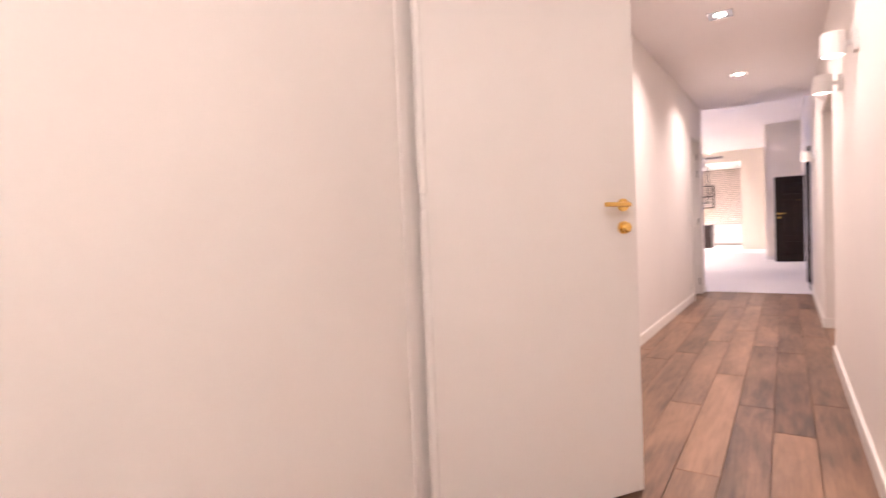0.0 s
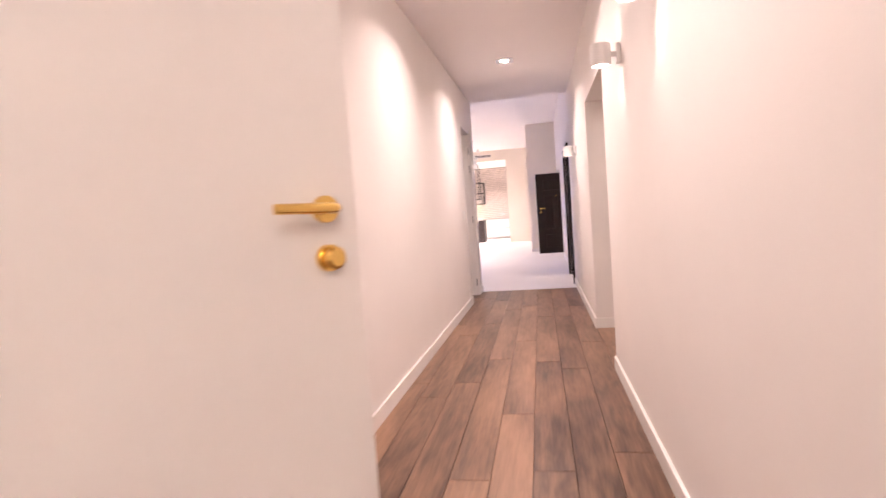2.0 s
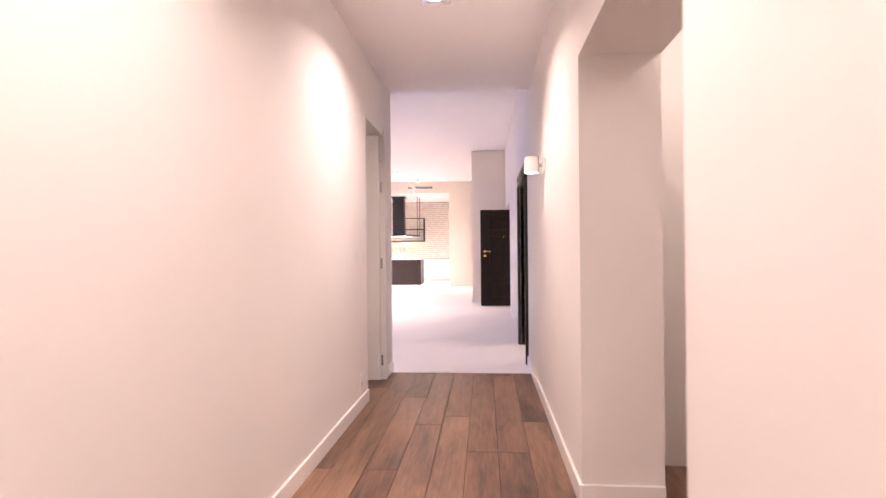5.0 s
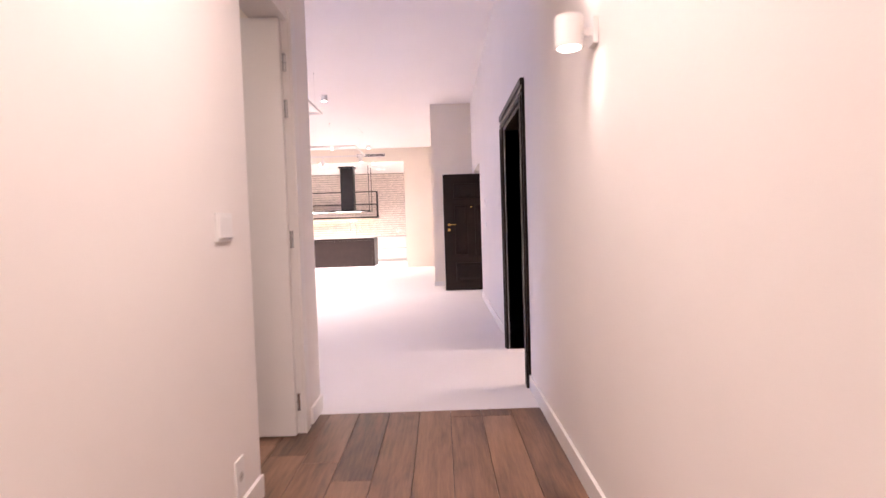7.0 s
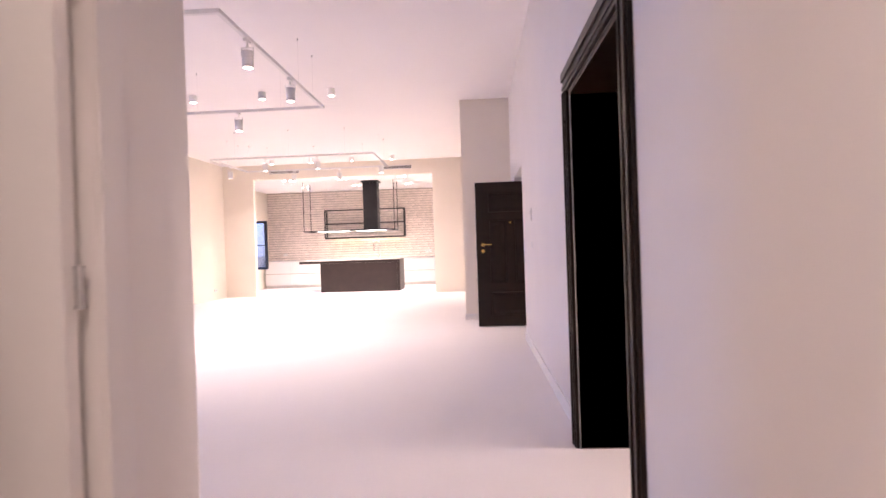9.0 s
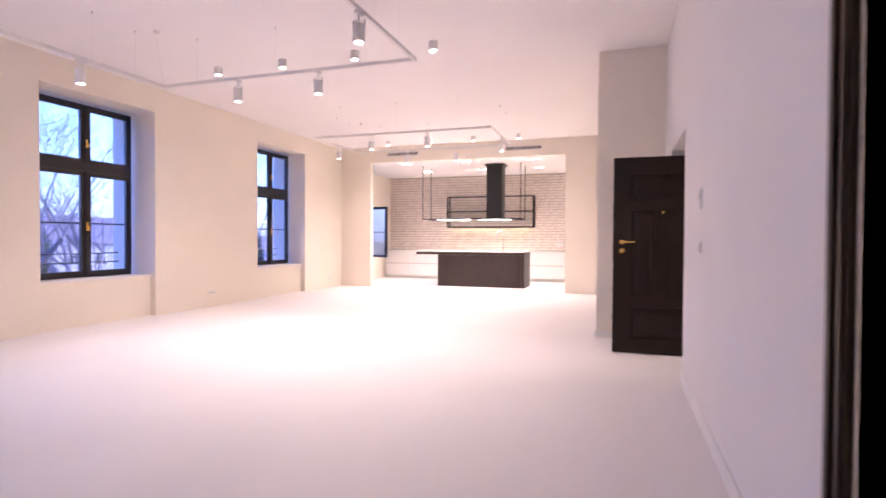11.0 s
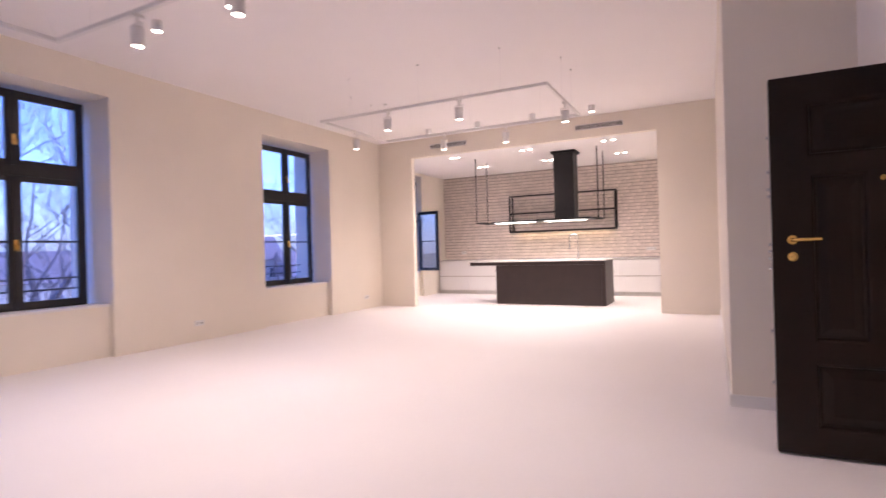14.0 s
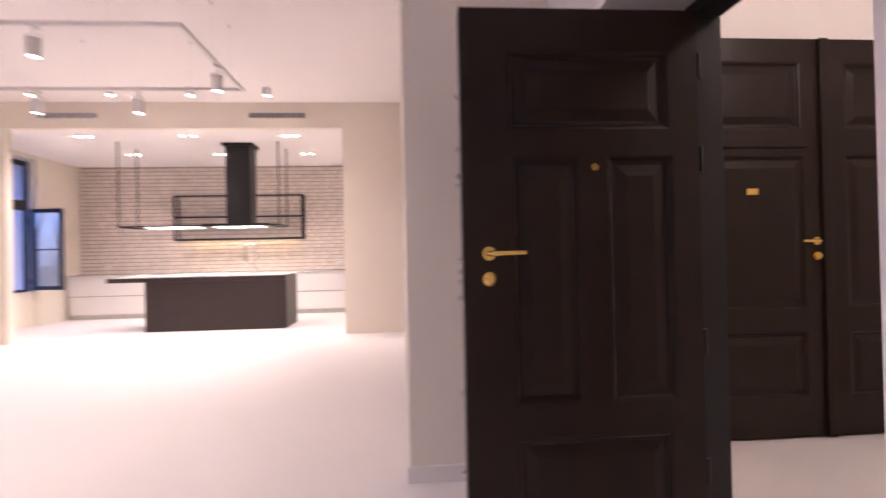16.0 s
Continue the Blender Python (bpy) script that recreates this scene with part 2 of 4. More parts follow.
setting("wall_side_rooms", boxes((-2.3, 1.0, 0, -2.2, 9.2, TOP), (-2.2, 1.0, 0, XL - 0.22, 1.1, TOP), (2.5, 5.0, 0, 2.6, 7.2, TOP), (XR + 0.4, 5.0, 0, 2.5, 5.1, TOP), (XR + 0.4, 7.1, 0, 2.5, 7.2, TOP), (XR + 0.33, 9.6, 0, XR + 0.399, 9.9, 2.2)), PAINT, "plain cream walls of the side rooms", "wall")
setting("wall_closet", boxes((XR + 0.4, 9.3, 0, 5.0, 9.4, 2.9), (4.9, 9.4, 0, 5.0, 12.3, 2.9), (1.3, 12.3, 0, 5.0, 12.4, 2.9)), PAINT, "plain cream walls of the room behind the dark door", "wall")
setting("floor_closet", boxes((1.6, 9.3, -0.2, 5.0, 12.4, 0.0)), CEMENT, "pale poured floor behind the dark door", "floor")
setting("ceiling_closet", boxes((XR + 0.4, 9.3, 2.901, 5.0, 12.4, 3.0)), CEIL, "white ceiling of the room behind the dark door", "ceiling")
setting("wall_living_south", boxes((-7.1, YS - 0.25, 0, XL - 0.22, YS, TOP)), PAINT_LIVING, "beige painted wall at the passage end", "wall")


def window_wall(y0, y1, x_in, holes, name):
    rows, y = [], y0
    for a, b, top, splay in holes:
        rows += [(-7.4, y, 0, x_in, a, TOP), (-7.4, a, top, x_in, b, TOP), (-7.4, a, 0, x_in - 0.1, b, 0.63)]
        y = b
    rows.append((-7.4, y, 0, x_in, y1, TOP))
    bm = boxes(*rows)
    for a, b, top, splay in holes:
        plan = ((x_in, a), (-6.87, a + splay), (-7.4, a + splay), (-7.4, a))
        lo, hi = ([bm.verts.new((px, py, z)) for px, py in plan] for z in (0.631, top))
        for k in range(4):
            bm.faces.new((lo[k], lo[(k + 1) % 4], hi[(k + 1) % 4], hi[k]))
        bm.faces.new(lo)
        bm.faces.new(hi)
    return setting(name, bm, PAINT_LIVING, "thick beige outer wall with deep window niches", "wall")


window_wall(YS, YB, XW, [(10.0, 11.78, 3.25, 0.15), (14.42, 16.2, 3.25, 0.15), (18.72, 20.45, 3.25, 0.27)], "wall_window_side")
window_wall(YB, 26.2, XK, [(22.9, 24.58, 3.2, 0.12)], "wall_kitchen_window")
setting("wall_kitchen_opening", boxes((XW, YB, 0, -5.64, YB + 0.13, TOP), (-0.65, YB, 0, 1.2, YB + 0.13, TOP), (-5.64, YB, 3.24, -0.65, YB + 0.13, TOP)), PAINT_LIVING, "beige wall with a wide opening to the kitchen", "wall")
setting("wall_kitchen_right", boxes((0.1, YB + 0.13, 0, 0.3, 26.2, TOP)), PAINT_LIVING, "beige kitchen side wall", "wall")
setting("wall_set_forward", boxes((XP, YE, 0, 1.6, YB, TOP)), PAINT_LIVING, "beige wall stepping forward beside the entrance door", "wall")
setting("wall_entrance", boxes((XE, 11.1, 0, 1.5, 14.66, TOP), (XE, 14.66, 2.22, 1.5, 15.9, TOP), (XE, 15.9, 0, 1.5, YE, TOP)), PAINT, "off-white wall with the entrance doorway", "wall")
setting("wall_landing", boxes((1.5, 17.05, 0, 4.9, 17.3, TOP), (4.7, 12.8, 0, 4.9, 17.05, TOP), (1.5, 12.6, 0, 4.9, 12.8, TOP)), PAINT, "pale landing walls", "wall")

# ceilings
setting("ceiling_passage", boxes((-0.63, -2.0, HC, 2.4, YV, TOP + 0.1), (-0.68, YV, HC, XR, YS, TOP + 0.1), (-2.2, 1.1, 2.7, XL - 0.22, YS - 0.25, 2.8), (XR + 0.4, 5.1, 2.6, 2.5, 7.1, 2.7)), CEIL, "white dropped ceiling of the passage", "ceiling")
setting("ceiling_living", boxes((-7.1, YS, HL, XP + 1.3, YB, HL + 0.36)), CEIL, "high smooth white ceiling", "ceiling")
setting("ceiling_kitchen", boxes((-7.1, YB + 0.13, HK, 0.3, 26.2, HK + 0.5)), CEIL, "white kitchen ceiling", "ceiling")
setting("ceiling_landing", boxes((1.5, 12.6, 3.4, 4.9, 17.3, 3.5)), CEIL, "white landing ceiling", "ceiling")

# baseboards
def baseboard(rows, label="white painted baseboard"):
    return setting("baseboard", boxes(*rows, bevel=0.004), BASE, label, "baseboard")


BH, BT = 0.1, 0.016
slant(baseboard([(XL, 2.72, 0, XL + BT, 8.335, BH)]))
slant(baseboard([(XL, 9.2, 0, XL + BT, YS, BH)]))
baseboard([(-0.42, -1.99, 0, -0.42 + BT, 1.4, BH)])
baseboard([(XR - BT, YV, 0, XR, 5.22, BH)])
baseboard([(XR, 6.6 - BT, 0, XR + 0.4, 6.6, BH)])
baseboard([(XR - BT, 6.6 - BT, 0, XR, 9.77, BH)])
baseboard([(XR - BT, YV - BT, 0, 2.39, YV, BH)])
baseboard([(XE - BT, 11.2, 0, XE, 14.66, BH)], "low pale baseboard on the entrance wall")
baseboard([(XP - BT, YE - BT, 0, 1.07, YE, 0.09)], "low pale baseboard on the set-forward wall")
baseboard([(XP - BT, YE, 0, XP, YB, 0.09)], "low pale baseboard on the set-forward wall")


# ---- doors ----
def handle_set(parent, x, y, z, side, knob=True, back=False):
    """Brass rose with lever and a second rose below; side: which way the lever points along x; out of the face at -y (or +y)."""
    s = 1 if back else -1
    bm = bmesh.new()
    tube(bm, [(x, y, z), (x, y + s * 0.012, z)], [0.027, 0.026], 24)
    rose = part("handle_rose", bm, BRASS, parent, "round brass rose", smooth=True)
    bm = bmesh.new()
    tube(bm, [(x, y + s * 0.008, z), (x, y + s * 0.045, z), (x + side * 0.012, y + s * 0.055, z), (x + side * 0.03, y + s * 0.057, z), (x + side * 0.13, y + s * 0.056, z + 0.002)], [0.01, 0.01, 0.0105, 0.0105, 0.0095], 14)
    part("lever_handle", bm, BRASS, parent, "brass lever handle", smooth=True)
    bm = bmesh.new()
    tube(bm, [(x, y, z - 0.095), (x, y + s * 0.012, z - 0.095)], [0.027, 0.026], 24)
    if knob:
        tube(bm, [(x, y + s * 0.012, z - 0.095), (x, y + s * 0.03, z - 0.095), (x, y + s * 0.036, z - 0.095)], [0.02, 0.022, 0.016], 24)
    part("lock_rose", bm, BRASS, parent, "round brass lock rose", smooth=True)


def hinge(parent, x, y, z):
    bm = bmesh.new()
    tube(bm, [(x, y, z - 0.045), (x, y, z + 0.045)], 0.009, 10)
    for k in (-0.045, 0.0, 0.045):
        tube(bm, [(x, y, z + k - 0.004), (x, y, z + k + 0.004)], 0.0115, 10)
    part("hinge", bm, CHROME, parent, "steel barrel hinge", smooth=True)


# open flush door at the start of the passage: leaf along +x of its own frame
door_1 = tagged(thing("door_1", (-0.385, 1.49, 0), "open white lacquered flush door with brass lever handle", "door", rz=54.8), kind="structure")
part("door_leaf", boxes((-0.012, -0.022, 0.012, 0.95, 0.022, 2.4), bevel=0.002), LACQUER, door_1)
handle_set(door_1, 0.875, -0.022, 1.25, -1)
for z0, z1 in ((0.012, 1.25), (1.31, 2.4)):
    bm = bmesh.new()
    tube(bm, [(-0.014, -0.02, z0), (-0.014, -0.02, z1)], 0.017, 20)
    part("rebate_edge", bm, LACQUER, door_1, "rounded glossy rebate edge", smooth=True)
bm = bmesh.new()
tube(bm, [(-0.016, -0.024, 1.255), (-0.016, -0.024, 1.305)], 0.012, 16)
part("hinge_sleeve", bm, LACQUER, door_1, "white hinge sleeve", smooth=True)
frame_1 = tagged(thing("door_frame", (-0.26, 1.48, 0), "white painted frame of the near doorway", "door frame"), kind="structure")
part("jamb", boxes((-0.26, -0.039, 0, -0.154, 0.05, 2.419), bevel=0.003), LACQUER, frame_1)
part("jamb", boxes((-0.449, 1.12, 0, -0.246, 1.15, 2.419), bevel=0.003), LACQUER, frame_1)
part("architrave", boxes((-0.16, -0.085, 0, -0.152, -0.042, 2.5), bevel=0.002), LACQUER, frame_1)

# passage side door, opened into the room behind
door_2 = tagged(thing("door_2", (left_x(9.05) - 0.03, 9.05, 0), "open white flush door swung into the side room", "door"), kind="structure")
part("door_leaf", boxes((-0.86, -0.06, 0.012, -0.002, -0.018, 2.38), bevel=0.002), LACQUER, door_2)
for hz in (0.2, 1.14, 1.88, 2.14):
    hinge(door_2, 0.012, -0.028, hz)
frame_2 = tagged(thing("door_frame", (left_x(9.06), 9.06, 0), "white door frame at the passage end", "door frame"), kind="structure")
part("jamb", boxes((-0.2, 0.0, 0, 0.0, 0.06, 2.42), bevel=0.003), LACQUER, frame_2)
part("architrave", boxes((0.0, 0.0, 0, 0.016, 0.09, 2.46), bevel=0.004), LACQUER, frame_2)
part("head", boxes((-0.2, -0.71, 2.385, -0.001, 0.0, 2.419), bevel=0.003), LACQUER, frame_2)


def panel_face(parent, name, x0, x1, z0, z1, panels, y, mat, out=-1, thick=0.05):
    """A panelled leaf: stiles and rails as one frame with a real recess, moulding and raised field for each panel."""
    xs = sorted({x0, x1, *[p[0] for p in panels], *[p[1] for p in panels]})
    zs = sorted({z0, z1, *[p[2] for p in panels], *[p[3] for p in panels]})
    bm = bmesh.new()
    for a, b in zip(xs, xs[1:]):
        for c, d in zip(zs, zs[1:]):
            mx, mz = (a + b) / 2, (c + d) / 2
            if not any(p[0] < mx < p[1] and p[2] < mz < p[3] for p in panels):
                box(bm, a, min(y, y - out * thick), c, b, max(y, y - out * thick), d)
    bmesh.ops.remove_doubles(bm, verts=bm.verts, dist=0.0005)
    body = part(name, bm, mat, parent)
    for a, b, c, d in panels:
        bm = bmesh.new()
        rings = [(0.0, 0.0), (0.012, -0.004), (0.02, -0.016), (0.034, -0.018), (0.075, -0.006), (0.08, -0.005)]
        loops = []
        for inset, dep in rings:
            yy = y + out * dep
            loops.append([bm.verts.new(q) for q in ((a + inset, yy, c + inset), (b - inset, yy, c + inset), (b - inset, yy, d - inset), (a + inset, yy, d - inset))])
        for r, s in zip(loops, loops[1:]):
            for k in range(4):
                bm.faces.new((r[k], r[(k + 1) % 4], s[(k + 1) % 4], s[k]))
        bm.faces.new(loops[-1])
        back = [bm.verts.new((v.co.x, y - out * 0.03, v.co.z)) for v in loops[0]]
        for k in range(4):
            bm.faces.new((loops[0][k], loops[0][(k + 1) % 4], back[(k + 1) % 4], back[k]))
        bm.faces.new(back)
        part("door_panel", bm, mat, body)
    return body


# dark panelled door in the right wall, swung open into a lit room
door_3 = tagged(thing("door_3", (XR, 9.76, 0), "open dark brown panelled door in its deep lining", "door"), kind="structure")
part("lining", boxes((0.0, 0.1, 0, 0.3, 0.14, 2.1), bevel=0.003), DARKWOOD, door_3)
part("lining", boxes((0.0, 1.24, 0, 0.3, 1.28, 2.1), bevel=0.003), DARKWOOD, door_3)
part("lining", boxes((0.0, 0.14, 2.07, 0.3, 1.24, 2.1), bevel=0.003), DARKWOOD, door_3)
for a, b in ((-0.0, 0.12), (1.25, 1.35)):
    part("architrave", boxes((-0.02, a, 0, 0.0, b, 2.1), (-0.032, a + 0.012 if a < 1 else b - 0.04, 0, -0.02, a + 0.04 if a < 1 else b - 0.012, 2.1), (-0.028, b - 0.03 if a < 1 else a + 0.01, 0, -0.02, b - 0.01 if a < 1 else a + 0.03, 2.1), bevel=0.004), DARKWOOD, door_3)
part("architrave", boxes((-0.02, 0.0, 2.1, 0.0, 1.35, 2.22), (-0.032, 0.0, 2.17, -0.02, 1.35, 2.22), (-0.028, 0.0, 2.12, -0.02, 1.35, 2.14), bevel=0.004), DARKWOOD, door_3)
face = panel_face(door_3, "door_leaf", -1.24, -0.14, 0.01, 2.07, [(-1.1, -0.74, 0.25, 0.95), (-0.64, -0.28, 0.25, 0.95), (-1.1, -0.74, 1.1, 1.92), (-0.64, -0.28, 1.1, 1.92)], 0, DARKWOOD)
face.matrix_basis = pose(1.54, 1.235, 0, 0, 0, 0)

# open entrance door, square to its wall
ENT = [(0.665, 1.295, 1.69, 1.99), (0.675, 0.94, 0.65, 1.59), (1.05, 1.31, 0.65, 1.59), (0.68, 1.29, 0.16, 0.53)]
door_4 = tagged(thing("door_4", (-0.01, 15.79, 0), "open dark brown panelled entrance door with brass lever and lock bolts", "door"), kind="structure")
panel_face(door_4, "door_leaf", 0.49, 1.415, 0.012, 2.15, ENT, -0.03, DARKWOOD, thick=0.07)
handle_set(door_4, 0.585, -0.03, 1.225, 1)
bm = bmesh.new()
tube(bm, [(1.0, -0.031, 1.545), (1.0, -0.036, 1.545)], [0.016, 0.014], 16)
part("peephole", bm, BRASS, door_4, "small brass peephole", smooth=True)
for bz in (1.82, 1.62, 1.52, 1.48, 1.2, 1.16, 1.12, 1.06, 0.7, 0.4):
    bm = bmesh.new()
    tube(bm, [(0.492, 0.0, bz), (0.472, 0.0, bz)], [0.009, 0.008], 12)
    part("lock_bolt", bm, CHROME, door_4, "steel lock bolt", smooth=True)
part("edge_strip", boxes((0.486, -0.012, 1.0, 0.491, 0.012, 1.7)), CHROME, door_4, "steel lock faceplate")
frame_4 = tagged(thing("door_frame", (1.5, 15.9, 0), "dark steel frame of the entrance doorway", "door frame"), kind="structure")
part("jamb", boxes((-0.06, -0.07, 0, 0.05, 0.0, 2.22), bevel=0.004), BLACKSTEEL, frame_4)
part("jamb", boxes((-0.06, -1.239, 0, 0.05, -1.18, 2.22), bevel=0.004), BLACKSTEEL, frame_4)
part("head", boxes((-0.06, -1.18, 2.16, 0.05, -0.07, 2.219), bevel=0.004), BLACKSTEEL, frame_4)
part("rebate_strip", boxes((-0.064, -0.06, 0.05, -0.0605, -0.035, 2.1)), ALU, frame_4, "grey seal strip")
for hz in (0.35, 0.86, 1.58, 1.95):
    bm = bmesh.new()
    tube(bm, [(-0.062, -0.09, hz - 0.05), (-0.062, -0.09, hz + 0.05)], 0.012, 12)
    part("hinge", bm, BLACKSTEEL, frame_4, "black barrel hinge", smooth=True)

# double door across the landing
door_5 = tagged(thing("door_5", (0, 17.05, 0), "dark brown panelled double door across the landing", "door"), kind="structure")
panel_face(door_5, "door_leaf", 2.0, 2.96, 0.012, 2.56, [(2.13, 2.82, 1.98, 2.41), (2.13, 2.84, 0.83, 1.81), (2.13, 2.84, 0.26, 0.68)], -0.05, DARKWOOD, thick=0.045)
panel_face(door_5, "door_leaf", 2.985, 3.95, 0.012, 2.56, [(3.12, 3.8, 1.98, 2.41), (3.12, 3.8, 0.83, 1.81), (3.12, 3.8, 0.26, 0.68)], -0.05, DARKWOOD, thick=0.045)
part("cover_strip", boxes((2.94, -0.075, 0.012, 3.0, -0.05, 2.56), bevel=0.006), DARKWOOD, door_5)
part("door_rail", boxes((2.1, -0.066, 1.86, 2.86, -0.05, 1.93), bevel=0.006), DARKWOOD, door_5)
handle_set(door_5, 2.9, -0.05, 1.26, -1)
bm = boxes((2.44, -0.055, 1.56, 2.52, -0.05, 1.6), bevel=0.002)
part("name_plate", bm, BRASS, door_5, "small brass plate")


# ---- windows ----
def sash(parent, name, y0, y1, z0, z1, x, bars=(), bar_mat=BLACKPAINT, w=0.075, glazing=GLASS):
    s = part(name, boxes((x - 0.05, y0, z0, x, y0 + w, z1), (x - 0.05, y1 - w, z0, x, y1, z1), (x - 0.05, y0 + w, z0, x, y1 - w, z0 + w), (x - 0.05, y0 + w, z1 - w, x, y1 - w, z1), bevel=0.004), bar_mat, parent)
    for b in bars:
        part("glazing_bar", boxes((x - 0.04, y0 + w, b - 0.011, x - 0.008, y1 - w, b + 0.011), bevel=0.003), bar_mat, s)
    pane = part("pane", boxes((x - 0.028, y0 + w - 0.005, z0 + w - 0.005, x - 0.022, y1 - w + 0.005, z1 - w + 0.005)), glazing, s, "clear glass pane" if glazing is GLASS else "glass pane with reflected sky put into its blue tint")
    pane.visible_shadow = False
    return s


def window(name, y0, y1, z0, z1, x, zt, label, open_right=False):
    w = tagged(thing(name, (0, 0, 0), label, "window"), kind="structure")
    part("window_frame", boxes((x - 0.09, y0, z0, x - 0.01, y0 + 0.05, z1), (x - 0.09, y1 - 0.05, z0, x - 0.01, y1, z1), (x - 0.09, y0 + 0.05, z0, x - 0.01, y1 - 0.05, z0 + 0.05), (x - 0.09, y0 + 0.05, z1 - 0.05, x - 0.01, y1 - 0.05, z1), bevel=0.004), BLACKPAINT, w)
    ym = (y0 + y1) / 2
    part("transom", boxes((x - 0.09, y0 + 0.05, zt - 0.06, x + 0.015, y1 - 0.05, zt + 0.06), bevel=0.006), BLACKPAINT, w)
    for a, b in ((y0 + 0.03, ym - 0.002), (ym + 0.002, y1 - 0.03)):
        sash(w, "upper_sash", a, b, zt + 0.05, z1 - 0.02, x + 0.005)
        if not (open_right and b > ym + 0.1):
            sash(w, "casement", a, b, z0 + 0.02, zt - 0.05, x + 0.005, bars=(z0 + 0.79,))
    part("cover_strip", boxes((x + 0.005, ym - 0.025, z0 + 0.03, x + 0.022, ym + 0.025, zt - 0.06), (x + 0.005, ym - 0.025, zt + 0.06, x + 0.022, ym + 0.025, z1 - 0.03), bevel=0.005), BLACKPAINT, w)
    if not open_right:
        for hz in (z0 + 0.75, zt + 0.35):
            bm = bmesh.new()
            box(bm, x + 0.022, ym - 0.016, hz - 0.06, x + 0.03, ym + 0.016, hz + 0.06, bevel=0.004)
            tube(bm, [(x + 0.03, ym, hz), (x + 0.06, ym, hz), (x + 0.065, ym, hz - 0.02), (x + 0.065, ym, hz - 0.075)], [0.007, 0.008, 0.009, 0.007], 10)
            part("window_handle", bm, BRASS, w, "small brass window handle")
    for hy in (y0 + 0.03, y1 - 0.03):
        for hz in (z0 + 0.2, zt - 0.25, z1 - 0.2):
            bm = bmesh.new()
            tube(bm, [(x + 0.012, hy, hz - 0.04), (x + 0.012, hy, hz + 0.04)], 0.008, 8)
            part("hinge", bm, BLACKSTEEL, w)
    return w


def window_sill(x_in, y0, y1):
    return setting("window_sill", boxes((-7.1, y0 + 0.002, 0.632, x_in - 0.075, y1 - 0.002, 0.66), bevel=0.004), BASE, "white painted window sill in the niche", "window sill")


window("window_4", 10.15, 11.7, 0.662, 3.19, -6.9, 2.27, "tall black casement window with four panes")
window("window_1", 14.57, 16.12, 0.662, 3.19, -6.9, 2.27, "tall black casement window with four panes")
window("window_2", 18.99, 20.37, 0.662, 3.19, -6.9, 2.27, "tall black casement window with four panes")
w3 = window("window_3", 23.03, 24.52, 0.662, 3.15, -6.86, 2.27, "black kitchen window with one casement swung open", open_right=True)
day = bpy.data.lights.new("window_daylight", "AREA")
day.shape, day.size, day.size_y, day.energy, day.color = "RECTANGLE", 2.3, 1.4, DAY_W, (0.5, 0.58, 1.0)
ob = new("window_daylight", day)
ob.matrix_basis = pose(-6.9, 10.92, 1.93, 0, -58, 0)
swung = sash(w3, "casement", 0.0, 0.66, 0.69, 2.24, 0.0, bars=(1.46,), glazing=SKY_GLASS)
swung.matrix_basis = pose(-6.82, 24.49, 0, 0, 0, -101)
for x_in, a, b in ((XW, 10.0, 11.78), (XW, 14.42, 16.2), (XW, 18.72, 20.45), (XK, 22.9, 24.58)):
    window_sill(x_in, a, b)
for a, b in ((14.5, 16.3), (19.0, 20.5)):
    rail = thing("window_guard", (-7.3, a, 0.0), "thin dark steel guard rail outside the window", "railing")
    for z in (0.86, 1.0):
        bm = bmesh.new()
        tube(bm, [(0, 0.03, z), (0, b - a - 0.03, z)], 0.011, 8)
        part("rail_bar", bm, BLACKSTEEL, rail, smooth=True)
    for yy in (0.02, b - a - 0.02):
        part("bracket", boxes((-0.012, yy - 0.012, 0.82, 0.16, yy + 0.012, 1.04), bevel=0.002), BLACKSTEEL, rail)


# ---- passage fittings ----
def sconce(y, z):
    s = thing("wall_sconce", (XR, y, z), "white cylindrical up-and-down wall light", "wall light", "wall lights along the passage")
    bm = bmesh.new()
    lathe(bm, [(0.046, -0.058), (0.052, -0.06), (0.056, -0.056), (0.056, 0.056), (0.052, 0.06), (0.046, 0.058), (0.046, 0.03), (0.001, 0.03)], 32, (-0.105, 0, 0))
    lathe(bm, [(0.046, -0.058), (0.046, -0.03), (0.001, -0.03)], 32, (-0.105, 0, 0))
    part("shade", bm, WHITEMETAL, s, smooth=True)
    part("wall_plate", boxes((-0.022, -0.035, -0.05, 0.0, 0.035, 0.05), bevel=0.004), WHITEMETAL, s)
    part("arm", boxes((-0.055, -0.012, -0.012, -0.02, 0.012, 0.012)), WHITEMETAL, s)
    bm = bmesh.new()
    disc(bm, 0.044, -0.045, (-0.105, 0))
    part("bulb", bm, BULB_SOFT, s, "glowing lamp")
    bm = bmesh.new()
    disc(bm, 0.044, 0.045, (-0.105, 0))
    part("bulb", bm, BULB_SOFT, s, "glowing lamp")
    lamp("sconce_down", (XR - 0.105, y, z - 0.062), SCONCE_W, 0.035, 120, 0.8)
    up = lamp("sconce_up", (XR - 0.105, y, z + 0.062), SCONCE_W * 0.6, 0.035, 120, 0.8)
    up.rotation_euler = (math.pi, 0, 0)


for sy, sz in ((3.4, 2.06), (4.36, 2.05), (8.05, 1.91)):
    sconce(sy, sz)

def ceiling_area(x, y):
    d = LAMPS.get("passage") or bpy.data.lights.new("passage_light", "AREA")
    LAMPS["passage"] = d
    d.shape, d.size, d.energy, d.color, d.spread = "SQUARE", 0.085, PASSAGE_W, WARM, radians(136)
    ob = new("passage_light", d)
    ob.location = (x, y, HC - 0.008)


